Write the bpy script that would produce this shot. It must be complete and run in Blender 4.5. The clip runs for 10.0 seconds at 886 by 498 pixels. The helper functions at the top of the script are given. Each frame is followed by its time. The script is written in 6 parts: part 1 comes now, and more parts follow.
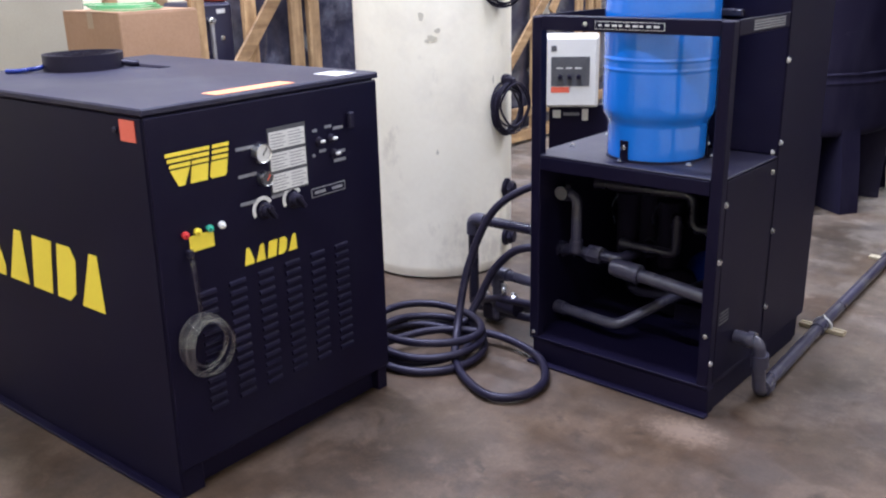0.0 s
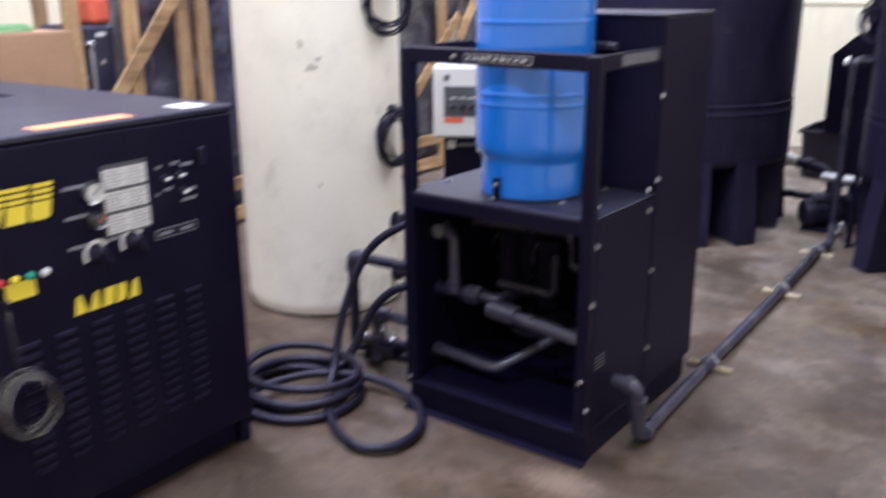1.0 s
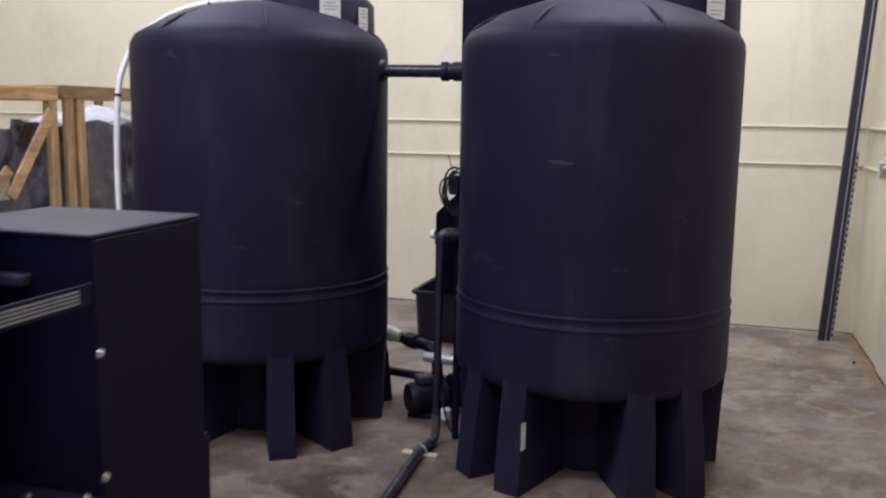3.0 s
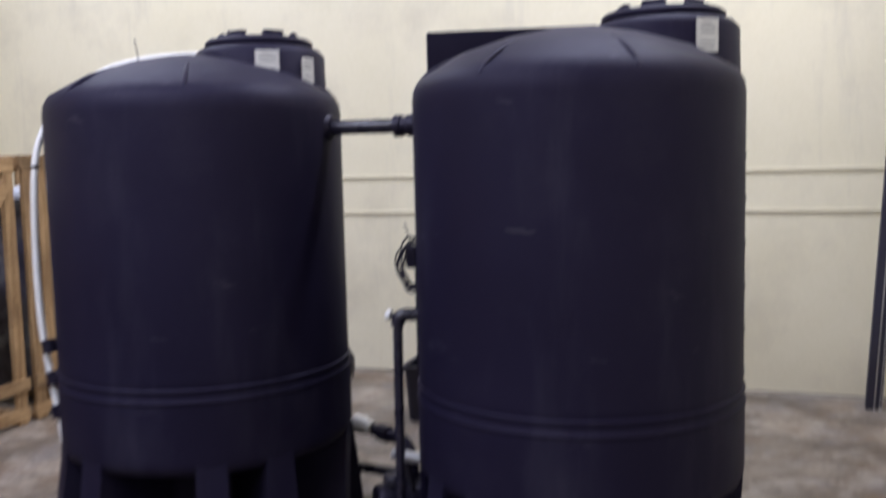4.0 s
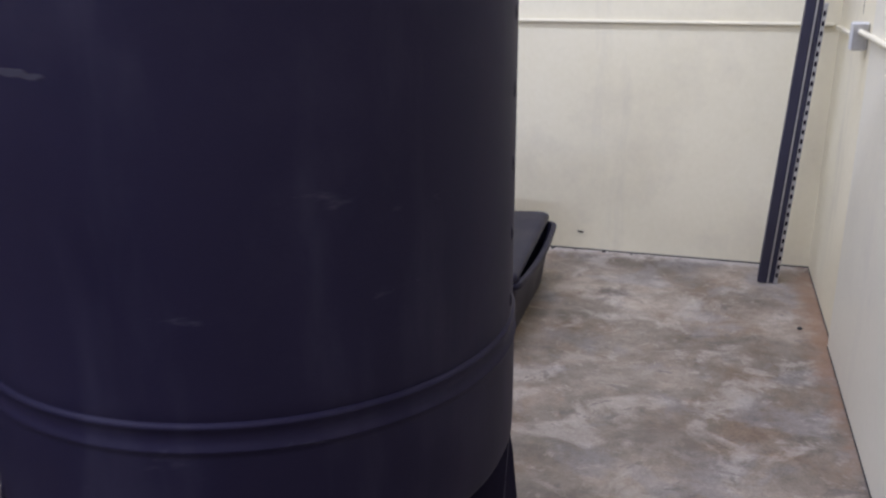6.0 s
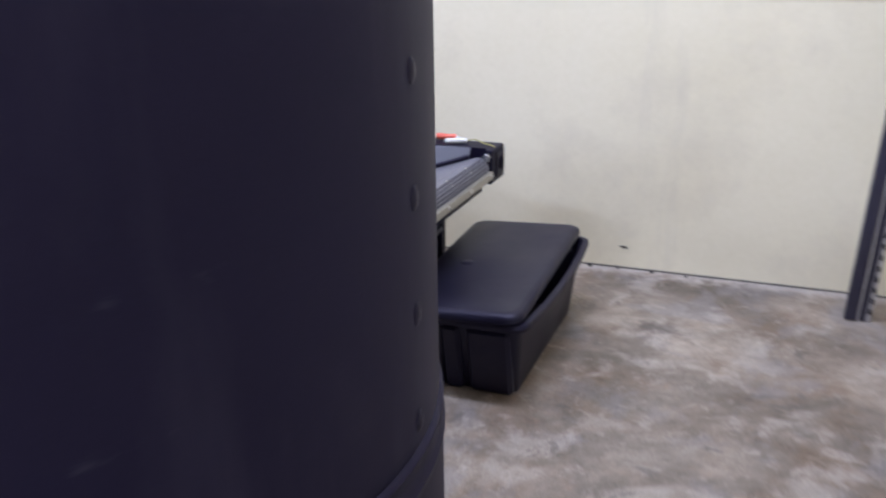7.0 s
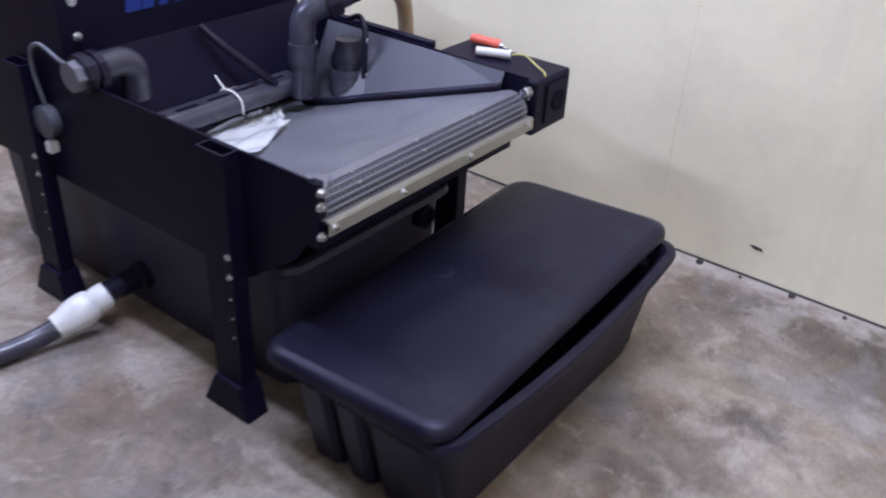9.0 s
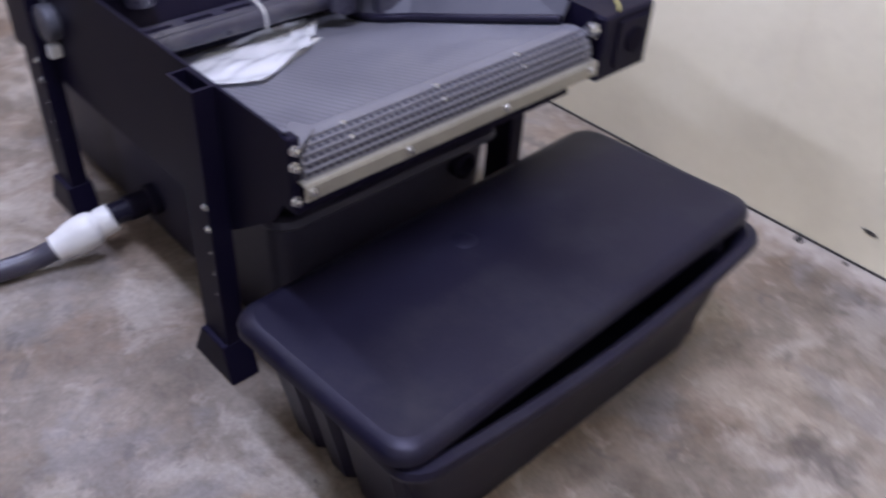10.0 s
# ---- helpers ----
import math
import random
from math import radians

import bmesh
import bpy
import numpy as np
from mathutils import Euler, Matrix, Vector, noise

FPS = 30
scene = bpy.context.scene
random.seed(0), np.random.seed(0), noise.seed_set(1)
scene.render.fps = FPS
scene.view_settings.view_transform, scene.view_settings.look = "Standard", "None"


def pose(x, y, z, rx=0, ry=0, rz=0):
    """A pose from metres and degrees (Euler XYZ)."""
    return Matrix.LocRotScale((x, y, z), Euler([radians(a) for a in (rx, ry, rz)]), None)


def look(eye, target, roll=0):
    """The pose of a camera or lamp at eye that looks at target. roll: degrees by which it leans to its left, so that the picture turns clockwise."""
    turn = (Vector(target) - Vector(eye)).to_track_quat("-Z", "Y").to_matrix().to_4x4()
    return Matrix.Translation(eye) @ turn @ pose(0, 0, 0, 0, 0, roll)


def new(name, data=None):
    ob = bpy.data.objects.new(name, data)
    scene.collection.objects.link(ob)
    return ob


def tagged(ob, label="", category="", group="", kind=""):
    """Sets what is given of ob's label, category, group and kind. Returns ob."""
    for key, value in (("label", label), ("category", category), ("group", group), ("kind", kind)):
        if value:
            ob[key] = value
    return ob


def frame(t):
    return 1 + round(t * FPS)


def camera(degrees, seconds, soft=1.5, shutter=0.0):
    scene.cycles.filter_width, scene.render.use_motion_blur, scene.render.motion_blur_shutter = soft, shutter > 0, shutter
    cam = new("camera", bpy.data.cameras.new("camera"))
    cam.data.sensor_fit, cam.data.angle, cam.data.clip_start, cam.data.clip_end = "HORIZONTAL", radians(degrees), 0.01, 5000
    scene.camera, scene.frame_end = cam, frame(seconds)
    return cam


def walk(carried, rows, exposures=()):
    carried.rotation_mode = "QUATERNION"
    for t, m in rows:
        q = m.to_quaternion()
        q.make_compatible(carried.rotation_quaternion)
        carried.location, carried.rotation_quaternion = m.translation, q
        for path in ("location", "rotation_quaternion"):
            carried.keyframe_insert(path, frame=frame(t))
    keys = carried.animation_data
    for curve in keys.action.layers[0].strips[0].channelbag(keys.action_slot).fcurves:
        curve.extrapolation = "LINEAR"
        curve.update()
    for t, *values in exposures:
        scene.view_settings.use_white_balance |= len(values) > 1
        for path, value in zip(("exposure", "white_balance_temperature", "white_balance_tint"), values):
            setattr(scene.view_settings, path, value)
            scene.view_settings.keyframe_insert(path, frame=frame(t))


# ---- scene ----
cam = camera(53.2, 10.0, soft=2.1, shutter=0.6)
PATH = [
    (0, (0.327, 0.345, 1.546), (-0.932, 1.77, 0.926), -1.4),
    (0.5, (0.34, 0.459, 1.547), (-0.923, 1.867, 0.899), -2.0),
    (0.8, (0.38, 0.567, 1.555), (-0.834, 2.027, 0.925), -1.2),
    (1, (0.393, 0.633, 1.557), (-0.76, 2.162, 0.982), -0.3),
    (1.5, (0.392, 0.854, 1.585), (-0.556, 2.561, 1.154), -0.5),
    (2, (0.357, 1.154, 1.626), (-0.328, 2.997, 1.259), -0.8),
    (2.3, (0.35, 1.369, 1.658), (-0.208, 3.248, 1.259), -1.8),
    (2.5, (0.36, 1.5, 1.66), (-0.173, 3.398, 1.318), -0.3),
    (2.7, (0.4, 1.655, 1.685), (-0.152, 3.55, 1.374), 1.1),
    (3.8, (0.53, 2.43, 1.775), (-0.045, 4.326, 1.497), -1.8),
    (4, (0.615, 2.625, 1.775), (-0.032, 4.505, 1.582), -1.35),
    (4.1, (0.645, 2.705, 1.775), (-0.002, 4.588, 1.62), -1.1),
    (4.5, (0.775, 3.035, 1.785), (0.217, 4.939, 1.531), 1.4),
    (5, (0.86, 3.46, 1.775), (0.366, 5.358, 1.37), -0.1),
    (5.5, (0.95, 3.91, 1.735), (0.487, 5.79, 1.234), -2.0),
    (5.7, (1.0, 4.09, 1.735), (0.486, 5.941, 1.176), -0.6),
    (6.8, (1.06, 5.077, 1.617), (0.452, 6.851, 0.923), -1.6),
    (7, (1.082, 5.296, 1.589), (0.39, 7.054, 0.933), -0.8),
    (7.2, (1.099, 5.477, 1.58), (0.336, 7.189, 0.883), 0.53),
    (7.5, (1.114, 5.75, 1.572), (0.332, 7.431, 0.821), 1.2),
    (8, (1.047, 6.222, 1.551), (0.369, 7.942, 0.761), 2.6),
    (8.2, (1.029, 6.396, 1.529), (0.31, 8.058, 0.681), -0.1),
    (8.5, (1.006, 6.647, 1.533), (0.136, 8.187, 0.599), 1.4),
    (9, (1.022, 6.977, 1.532), (0.014, 8.365, 0.503), 3.2),
    (9.3, (0.971, 7.17, 1.519), (0.023, 8.577, 0.458), 6.0),
    (9.5, (0.963, 7.275, 1.519), (0.047, 8.649, 0.39), 6.0),
    (9.8, (0.966, 7.377, 1.5), (-0.063, 8.571, 0.269), 3.03),
    (10, (0.948, 7.419, 1.497), (-0.164, 8.519, 0.251), 3.6),
]
EXPOSURES = [(0.0, 0.64, 4950, 22), (1.0, 0.51, 5050, 23), (1.5, 0.1, 5150, 24), (2.0, -0.25, 5000, 23), (2.5, -0.08, 5250, 21), (2.7, -0.2, 5250, 21), (3.0, -0.3, 5250, 22), (4.0, -0.34, 5100, 23),
             (5.0, -0.28, 4950, 25), (5.5, -0.2, 4950, 25), (7.0, 0.2, 4800, 25), (8.0, 0.36, 4800, 25), (9.0, 0.22, 4750, 27), (10.0, 0.18, 4850, 30)]
walk(cam, [(t, look(eye, target, roll)) for t, eye, target, roll in PATH],
     exposures=EXPOSURES)

# ---- world and lights ----
world = bpy.data.worlds.new("world")
scene.world = world
world.use_nodes = True
world.node_tree.nodes["Background"].inputs[0].default_value = (0.9, 0.93, 1.0, 1)
world.node_tree.nodes["Background"].inputs[1].default_value = 0.05


def ceiling_lamp(x, y, watts, length=2.4, width=0.3, z=5.75, turned=0):
    data = bpy.data.lights.new("ceiling_lamp", "AREA")
    data.shape, data.size, data.size_y, data.energy = "RECTANGLE", length, width, watts
    data.color = (1.0, 0.95, 0.86)
    ob = new("ceiling_lamp", data)
    ob.matrix_world = pose(x, y, z, 0, 0, turned)
    return ob


LAMPS = [(-0.9, -0.6, 140), (-1.8, 2.7, 200), (0.35, 7.7, 192),
         (-4.6, -0.6, 60), (-4.2, 3.2, 260), (-4.6, 8.0, 150)]
for lx, ly, watts in LAMPS:
    ceiling_lamp(lx, ly, watts)


# ---- materials ----
def mat(name, c1, c2=None, rough=0.5, metal=0.0, scale=8.0, fine=90.0, bump=0.1, dirt_glint=None, dirt_glint_scale=2.5, dirt_glint_amount=0.0,
        rough_var=0.12, spec=0.5, coat=0.0):
    """Principled surface with two scales of tone, fine relief and patchy wear (on the dark wrap, painted glints)."""
    c2 = c2 or tuple(min(1, v * 1.25 + 0.002) for v in c1)
    m = bpy.data.materials.new(name)
    m.use_nodes = True
    nt = m.node_tree
    n, l = nt.nodes, nt.links
    b = n["Principled BSDF"]
    tc = n.new("ShaderNodeTexCoord")
    big, small = n.new("ShaderNodeTexNoise"), n.new("ShaderNodeTexNoise")
    big.inputs["Scale"].default_value, big.inputs["Detail"].default_value = scale, 6
    small.inputs["Scale"].default_value, small.inputs["Detail"].default_value = fine, 4
    l.new(tc.outputs["Object"], big.inputs["Vector"])
    l.new(tc.outputs["Object"], small.inputs["Vector"])
    add = n.new("ShaderNodeMath")
    add.operation = "MULTIPLY_ADD"
    l.new(small.outputs[0], add.inputs[0])
    add.inputs[1].default_value = 0.35
    half = n.new("ShaderNodeMath")
    half.operation = "MULTIPLY"
    half.inputs[1].default_value = 0.65
    l.new(big.outputs[0], half.inputs[0])
    l.new(half.outputs[0], add.inputs[2])
    ramp = n.new("ShaderNodeValToRGB")
    ramp.color_ramp.elements[0].position, ramp.color_ramp.elements[1].position = 0.33, 0.67
    ramp.color_ramp.elements[0].color, ramp.color_ramp.elements[1].color = (*c1, 1), (*c2, 1)
    l.new(add.outputs[0], ramp.inputs[0])
    col = ramp.outputs[0]
    if dirt_glint:
        dn = n.new("ShaderNodeTexNoise")
        dn.inputs["Scale"].default_value, dn.inputs["Detail"].default_value = dirt_glint_scale, 8
        dn.inputs["Roughness"].default_value = 0.65
        l.new(tc.outputs["Object"], dn.inputs["Vector"])
        dr = n.new("ShaderNodeValToRGB")
        dr.color_ramp.elements[0].position, dr.color_ramp.elements[1].position = 0.5, 0.72
        dr.color_ramp.elements[1].color = (dirt_glint_amount,) * 3 + (1,)
        l.new(dn.outputs[0], dr.inputs[0])
        mix = n.new("ShaderNodeMix")
        mix.data_type = "RGBA"
        l.new(dr.outputs[0], mix.inputs[0])
        l.new(col, mix.inputs[6])
        mix.inputs[7].default_value = (*dirt_glint, 1)
        col = mix.outputs[2]
    l.new(col, b.inputs["Base Color"])
    rr = n.new("ShaderNodeMapRange")
    rr.inputs["To Min"].default_value, rr.inputs["To Max"].default_value = max(0.02, rough - rough_var), min(1, rough + rough_var)
    l.new(big.outputs[0], rr.inputs[0])
    l.new(rr.outputs[0], b.inputs["Roughness"])
    b.inputs["Metallic"].default_value = metal
    b.inputs["Specular IOR Level"].default_value = spec
    if spec < 0.3:
        b.inputs["Specular Tint"].default_value = (0.88, 0.82, 1.0, 1)   # violet sheen of carbon black
    b.inputs["Coat Weight"].default_value = coat
    if bump:
        bp = n.new("ShaderNodeBump")
        bp.inputs["Strength"].default_value, bp.inputs["Distance"].default_value = bump, 0.004
        l.new(add.outputs[0], bp.inputs["Height"])
        l.new(bp.outputs[0], b.inputs["Normal"])
    b.inputs["Coat Roughness"].default_value = 0.08
    return m


def concrete():
    """Worn, blotched slab: warm grey with brown patches, pale scuffs and fine grit."""
    m = bpy.data.materials.new("worn_concrete")
    m.use_nodes = True
    nt = m.node_tree
    n, l = nt.nodes, nt.links
    b = n["Principled BSDF"]
    tc = n.new("ShaderNodeTexCoord")

    def noise_of(scale, detail, rough, warp=0.0):
        t = n.new("ShaderNodeTexNoise")
        t.inputs["Scale"].default_value, t.inputs["Detail"].default_value = scale, detail
        t.inputs["Roughness"].default_value, t.inputs["Distortion"].default_value = rough, warp
        l.new(tc.outputs["Object"], t.inputs["Vector"])
        return t.outputs[0]

    def ramp_of(v, stops):
        r = n.new("ShaderNodeValToRGB")
        while len(r.color_ramp.elements) < len(stops):
            r.color_ramp.elements.new(0.5)
        for e, (p, c) in zip(r.color_ramp.elements, stops):
            e.position, e.color = p, (*c, 1)
        l.new(v, r.inputs[0])
        return r.outputs[0]

    def blend(f, a, c, kind="MIX"):
        x = n.new("ShaderNodeMix")
        x.data_type, x.blend_type = "RGBA", kind
        for v, s in ((f, 0), (a, 6), (c, 7)):
            if isinstance(v, (int, float)):
                x.inputs[s].default_value = v
            elif isinstance(v, tuple):
                x.inputs[s].default_value = (*v, 1)
            else:
                l.new(v, x.inputs[s])
        return x.outputs[2]

    def mask(scale, rough, warp, low, high, amount):
        return ramp_of(noise_of(scale, 10, rough, warp), [(low, (0, 0, 0)), (high, (amount,) * 3)])

    base = ramp_of(noise_of(1.3, 8, 0.62, 0.25), [(0.36, FLOOR_DARK), (0.5, FLOOR_MID), (0.64, FLOOR_LIGHT)])
    # old coating worn through in ragged patches, over several sizes
    col = blend(mask(2.4, 0.62, 0.5, 0.46, 0.57, 0.75), base, blend(1.0, base, (1.38, 1.35, 1.33), "MULTIPLY"))
    col = blend(mask(1.9, 0.66, 0.35, 0.5, 0.62, 0.7), col, FLOOR_BROWN)
    col = blend(mask(5.2, 0.66, 0.5, 0.5, 0.59, 0.45), col, blend(1.0, col, (0.62, 0.58, 0.55), "MULTIPLY"))
    col = blend(mask(6.3, 0.75, 0.2, 0.57, 0.68, 0.45), col, (0.2, 0.14, 0.09))
    col = blend(mask(2.9, 0.62, 0.4, 0.53, 0.6, 0.4), col, (0.19, 0.19, 0.2))
    col = blend(mask(3.6, 0.64, 0.5, 0.53, 0.61, 0.42), col, FLOOR_PALE)
    col = blend(mask(11.0, 0.68, 0.4, 0.57, 0.65, 0.35), col, FLOOR_PALE)
    grit = ramp_of(noise_of(85, 5, 0.75), [(0.3, (0.8, 0.79, 0.78)), (0.62, (1.08, 1.08, 1.08))])
    col = blend(1.0, col, grit, "MULTIPLY")
    mid = ramp_of(noise_of(16, 8, 0.75), [(0.36, (0.84, 0.83, 0.81)), (0.5, (1, 0.99, 0.98)), (0.64, (1.12, 1.12, 1.11))])
    col = blend(1.0, col, mid, "MULTIPLY")
    col = blend(mask(5.5, 0.68, 0.4, 0.6, 0.64, 0.6), col, (0.085, 0.075, 0.068))
    col = blend(mask(24.0, 0.7, 0.3, 0.63, 0.69, 0.45), col, (0.07, 0.06, 0.052))

    def blot(cx, cy, rx, ry, colour, amount, ragged):
        """One dried spill of its own outline."""
        mp = n.new("ShaderNodeMapping")
        mp.vector_type = "TEXTURE"
        mp.inputs["Location"].default_value, mp.inputs["Scale"].default_value = (cx, cy, 0), (2 * rx, 2 * ry, 1)
        l.new(tc.outputs["Object"], mp.inputs["Vector"])
        ln = n.new("ShaderNodeVectorMath")
        ln.operation = "LENGTH"
        l.new(mp.outputs[0], ln.inputs[0])
        wob = n.new("ShaderNodeMath")
        wob.operation = "MULTIPLY_ADD"
        l.new(noise_of(ragged, 7, 0.7), wob.inputs[0])
        wob.inputs[1].default_value = 0.9
        l.new(ln.outputs["Value"], wob.inputs[2])
        return blend(ramp_of(wob.outputs[0], [(0.58, (amount,) * 3), (0.86, (0, 0, 0))]), col, colour)

    for spill in FLOOR_SPILLS:
        col = blot(*spill)
    # light painted into the colour: dark brown by the washers, paler towards the wall
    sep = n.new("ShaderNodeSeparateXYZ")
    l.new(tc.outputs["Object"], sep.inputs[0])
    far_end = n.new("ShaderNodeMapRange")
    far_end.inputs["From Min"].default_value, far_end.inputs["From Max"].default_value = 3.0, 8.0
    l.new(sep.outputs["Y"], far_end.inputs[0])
    end_light = blend(far_end.outputs[0], (0.315, 0.235, 0.18), (1.19, 1.13, 1.08))
    col = blend(1.0, col, end_light, "MULTIPLY")
    l.new(col, b.inputs["Base Color"])
    l.new(ramp_of(noise_of(3.0, 7, 0.6), [(0.35, (0.34, 0.34, 0.34)), (0.65, (0.62, 0.62, 0.62))]), b.inputs["Roughness"])
    b.inputs["Specular IOR Level"].default_value = 0.4
    bp = n.new("ShaderNodeBump")
    bp.inputs["Strength"].default_value, bp.inputs["Distance"].default_value = 0.25, 0.004
    l.new(noise_of(22, 9, 0.7), bp.inputs["Height"])
    l.new(bp.outputs[0], b.inputs["Normal"])
    return m


FLOOR_DARK, FLOOR_MID, FLOOR_LIGHT = (0.092, 0.079, 0.062), (0.165, 0.147, 0.121), (0.245, 0.224, 0.187)
FLOOR_BROWN, FLOOR_PALE = (0.14, 0.1, 0.064), (0.37, 0.352, 0.315)
# x, y, half width, half length, colour, strength, raggedness
FLOOR_SPILLS = [(-0.84, 2.88, 0.19, 0.13, (0.5, 0.47, 0.42), 0.75, 45), (0.655, 8.888, 0.13, 0.1, (0.06, 0.05, 0.045), 0.75, 16), (1.7, 8.6, 0.17, 1.9, (0.17, 0.1, 0.055), 0.75, 9),
                (0.6, 9.6, 1.9, 0.16, (0.42, 0.4, 0.37), 0.6, 12), (1.0, 7.4, 0.3, 0.34, (0.1, 0.085, 0.07), 0.5, 8)]

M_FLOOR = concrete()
M_WALL = mat("cream_wall_paint", (0.75, 0.69, 0.49), (0.81, 0.75, 0.56), 0.5, scale=1.2, fine=35, bump=0.05, dirt_glint=(0.5, 0.45, 0.35), dirt_glint_scale=1.7, dirt_glint_amount=0.35)


def runs(m, colour, amount, across, along, low=0.55, high=0.75):
    """Faint upright runs and scuffs laid over a surface."""
    nt = m.node_tree
    n, l = nt.nodes, nt.links
    b = n["Principled BSDF"]
    tc, mp, t = n.new("ShaderNodeTexCoord"), n.new("ShaderNodeMapping"), n.new("ShaderNodeTexNoise")
    mp.inputs["Scale"].default_value = (across, across, along)
    l.new(tc.outputs["Object"], mp.inputs["Vector"])
    l.new(mp.outputs[0], t.inputs["Vector"])
    t.inputs["Scale"].default_value, t.inputs["Detail"].default_value, t.inputs["Roughness"].default_value = 1.0, 7, 0.65
    r = n.new("ShaderNodeValToRGB")
    r.color_ramp.elements[0].position, r.color_ramp.elements[1].position = low, high
    r.color_ramp.elements[0].color, r.color_ramp.elements[1].color = (0, 0, 0, 1), (amount,) * 3 + (1,)
    l.new(t.outputs[0], r.inputs[0])
    x = n.new("ShaderNodeMix")
    x.data_type = "RGBA"
    l.new(r.outputs[0], x.inputs[0])
    l.new(b.inputs["Base Color"].links[0].from_socket, x.inputs[6])
    x.inputs[7].default_value = (*colour, 1)
    l.new(x.outputs[2], b.inputs["Base Color"])
    return m


runs(M_WALL, (0.5, 0.46, 0.38), 0.4, 3.5, 0.5)
M_PANEL = mat("white_wall_sheet", (0.71, 0.67, 0.54), (0.77, 0.73, 0.6), 0.38, scale=1.2, fine=35, bump=0.05, dirt_glint=(0.55, 0.52, 0.46), dirt_glint_scale=2.2, dirt_glint_amount=0.3)
runs(M_PANEL, (0.55, 0.52, 0.48), 0.35, 3.0, 0.4)
M_CEIL = mat("white_ceiling", (0.6, 0.6, 0.58), (0.68, 0.68, 0.66), 0.8, scale=2)
M_RAIL = mat("cream_rail_paint", (0.66, 0.61, 0.45), (0.72, 0.67, 0.5), 0.45, scale=3)
M_GAP = mat("dark_gap", (0.03, 0.028, 0.026), (0.06, 0.055, 0.05), 0.9)
M_POLY = mat("black_polyethylene", (0.0088, 0.007, 0.02), (0.0128, 0.0105, 0.0275), 0.57, scale=2.2, fine=160, bump=0.12, dirt_glint=(0.034, 0.031, 0.05), dirt_glint_scale=2.6, dirt_glint_amount=0.28, rough_var=0.1, spec=0.16)
runs(M_POLY, (0.05, 0.047, 0.07), 0.3, 5.0, 0.9, 0.52, 0.74)
runs(M_POLY, (0.09, 0.085, 0.11), 0.4, 2.6, 9.0, 0.66, 0.74)
M_STEEL = mat("black_powder_coat", (0.0048, 0.0037, 0.0132), (0.0067, 0.0052, 0.018), 0.47, spec=0.14, scale=3, fine=320, bump=0.15, rough_var=0.06, dirt_glint=(0.02, 0.019, 0.026), dirt_glint_scale=3, dirt_glint_amount=0.2)
# black steel again for upper faces, overhead sheen put into a paler, bluer colour
M_STEEL_LIT_TOP = mat("black_steel_top_sheen", (0.0135, 0.0115, 0.026), (0.02, 0.0175, 0.036), 0.5, spec=0.3, scale=3, fine=300, bump=0.2, rough_var=0.08, dirt_glint=(0.08, 0.078, 0.08), dirt_glint_scale=4, dirt_glint_amount=0.3)
M_SCUFF = mat("pale_rub_mark", (0.013, 0.011, 0.026), (0.022, 0.0195, 0.037), 0.6, scale=60)
M_TUB = mat("black_tub_plastic", (0.0074, 0.0066, 0.0165), (0.012, 0.0108, 0.024), 0.44, spec=0.24, scale=3.5, fine=140, bump=0.2, rough_var=0.16, dirt_glint=(0.04, 0.04, 0.045), dirt_glint_scale=6, dirt_glint_amount=0.3)
M_WASH = mat("dark_grey_tank_plastic", (0.026, 0.024, 0.042), (0.038, 0.035, 0.058), 0.45, spec=0.3, scale=2.5, fine=120, bump=0.15, dirt_glint=(0.06, 0.058, 0.07), dirt_glint_scale=3, dirt_glint_amount=0.3)
M_DARK = mat("dark_inside", (0.006, 0.005, 0.011), (0.01, 0.008, 0.017), 0.9, spec=0.1)
M_RUBBER = mat("black_rubber", (0.008, 0.0067, 0.015), (0.0125, 0.0105, 0.022), 0.44, spec=0.28, scale=12, fine=200, bump=0.15)
M_PVC = mat("grey_pvc", (0.03, 0.0275, 0.046), (0.048, 0.0445, 0.068), 0.3, scale=9, fine=120, bump=0.05, dirt_glint=(0.2, 0.19, 0.17), dirt_glint_scale=8, dirt_glint_amount=0.3)
M_PVC_DARK = mat("dark_pvc", (0.012, 0.0105, 0.021), (0.02, 0.018, 0.032), 0.28, scale=9)
M_WHITE_PVC = mat("white_pvc", (0.72, 0.71, 0.68), (0.8, 0.79, 0.77), 0.35, scale=6, dirt_glint=(0.5, 0.46, 0.4), dirt_glint_scale=7, dirt_glint_amount=0.3)
M_WHITE_POLY = mat("natural_white_polyethylene", (0.86, 0.8, 0.64), (0.91, 0.86, 0.71), 0.38, scale=1.6, fine=40, bump=0.05, dirt_glint=(0.5, 0.46, 0.38), dirt_glint_scale=2.6, dirt_glint_amount=0.3)
runs(M_WHITE_POLY, (0.5, 0.45, 0.36), 0.55, 4.0, 2.2, 0.6, 0.7)
M_BLUE = mat("blue_enamel", (0.024, 0.15, 0.6), (0.03, 0.175, 0.66), 0.2, scale=4, fine=150, bump=0.02, rough_var=0.04, coat=0.6)
M_CHROME = mat("zinc_bolt", (0.6, 0.6, 0.6), (0.75, 0.75, 0.74), 0.28, metal=1.0, scale=30)
M_YELLOW = mat("yellow_vinyl", (0.78, 0.62, 0.02), (0.85, 0.68, 0.03), 0.4, scale=6)
M_DULL_YELLOW = mat("faded_yellow_wire", (0.42, 0.38, 0.12), (0.5, 0.45, 0.16), 0.5, scale=20)
M_ORANGE = mat("orange_sticker", (0.82, 0.28, 0.1), (0.88, 0.33, 0.13), 0.45, scale=10)
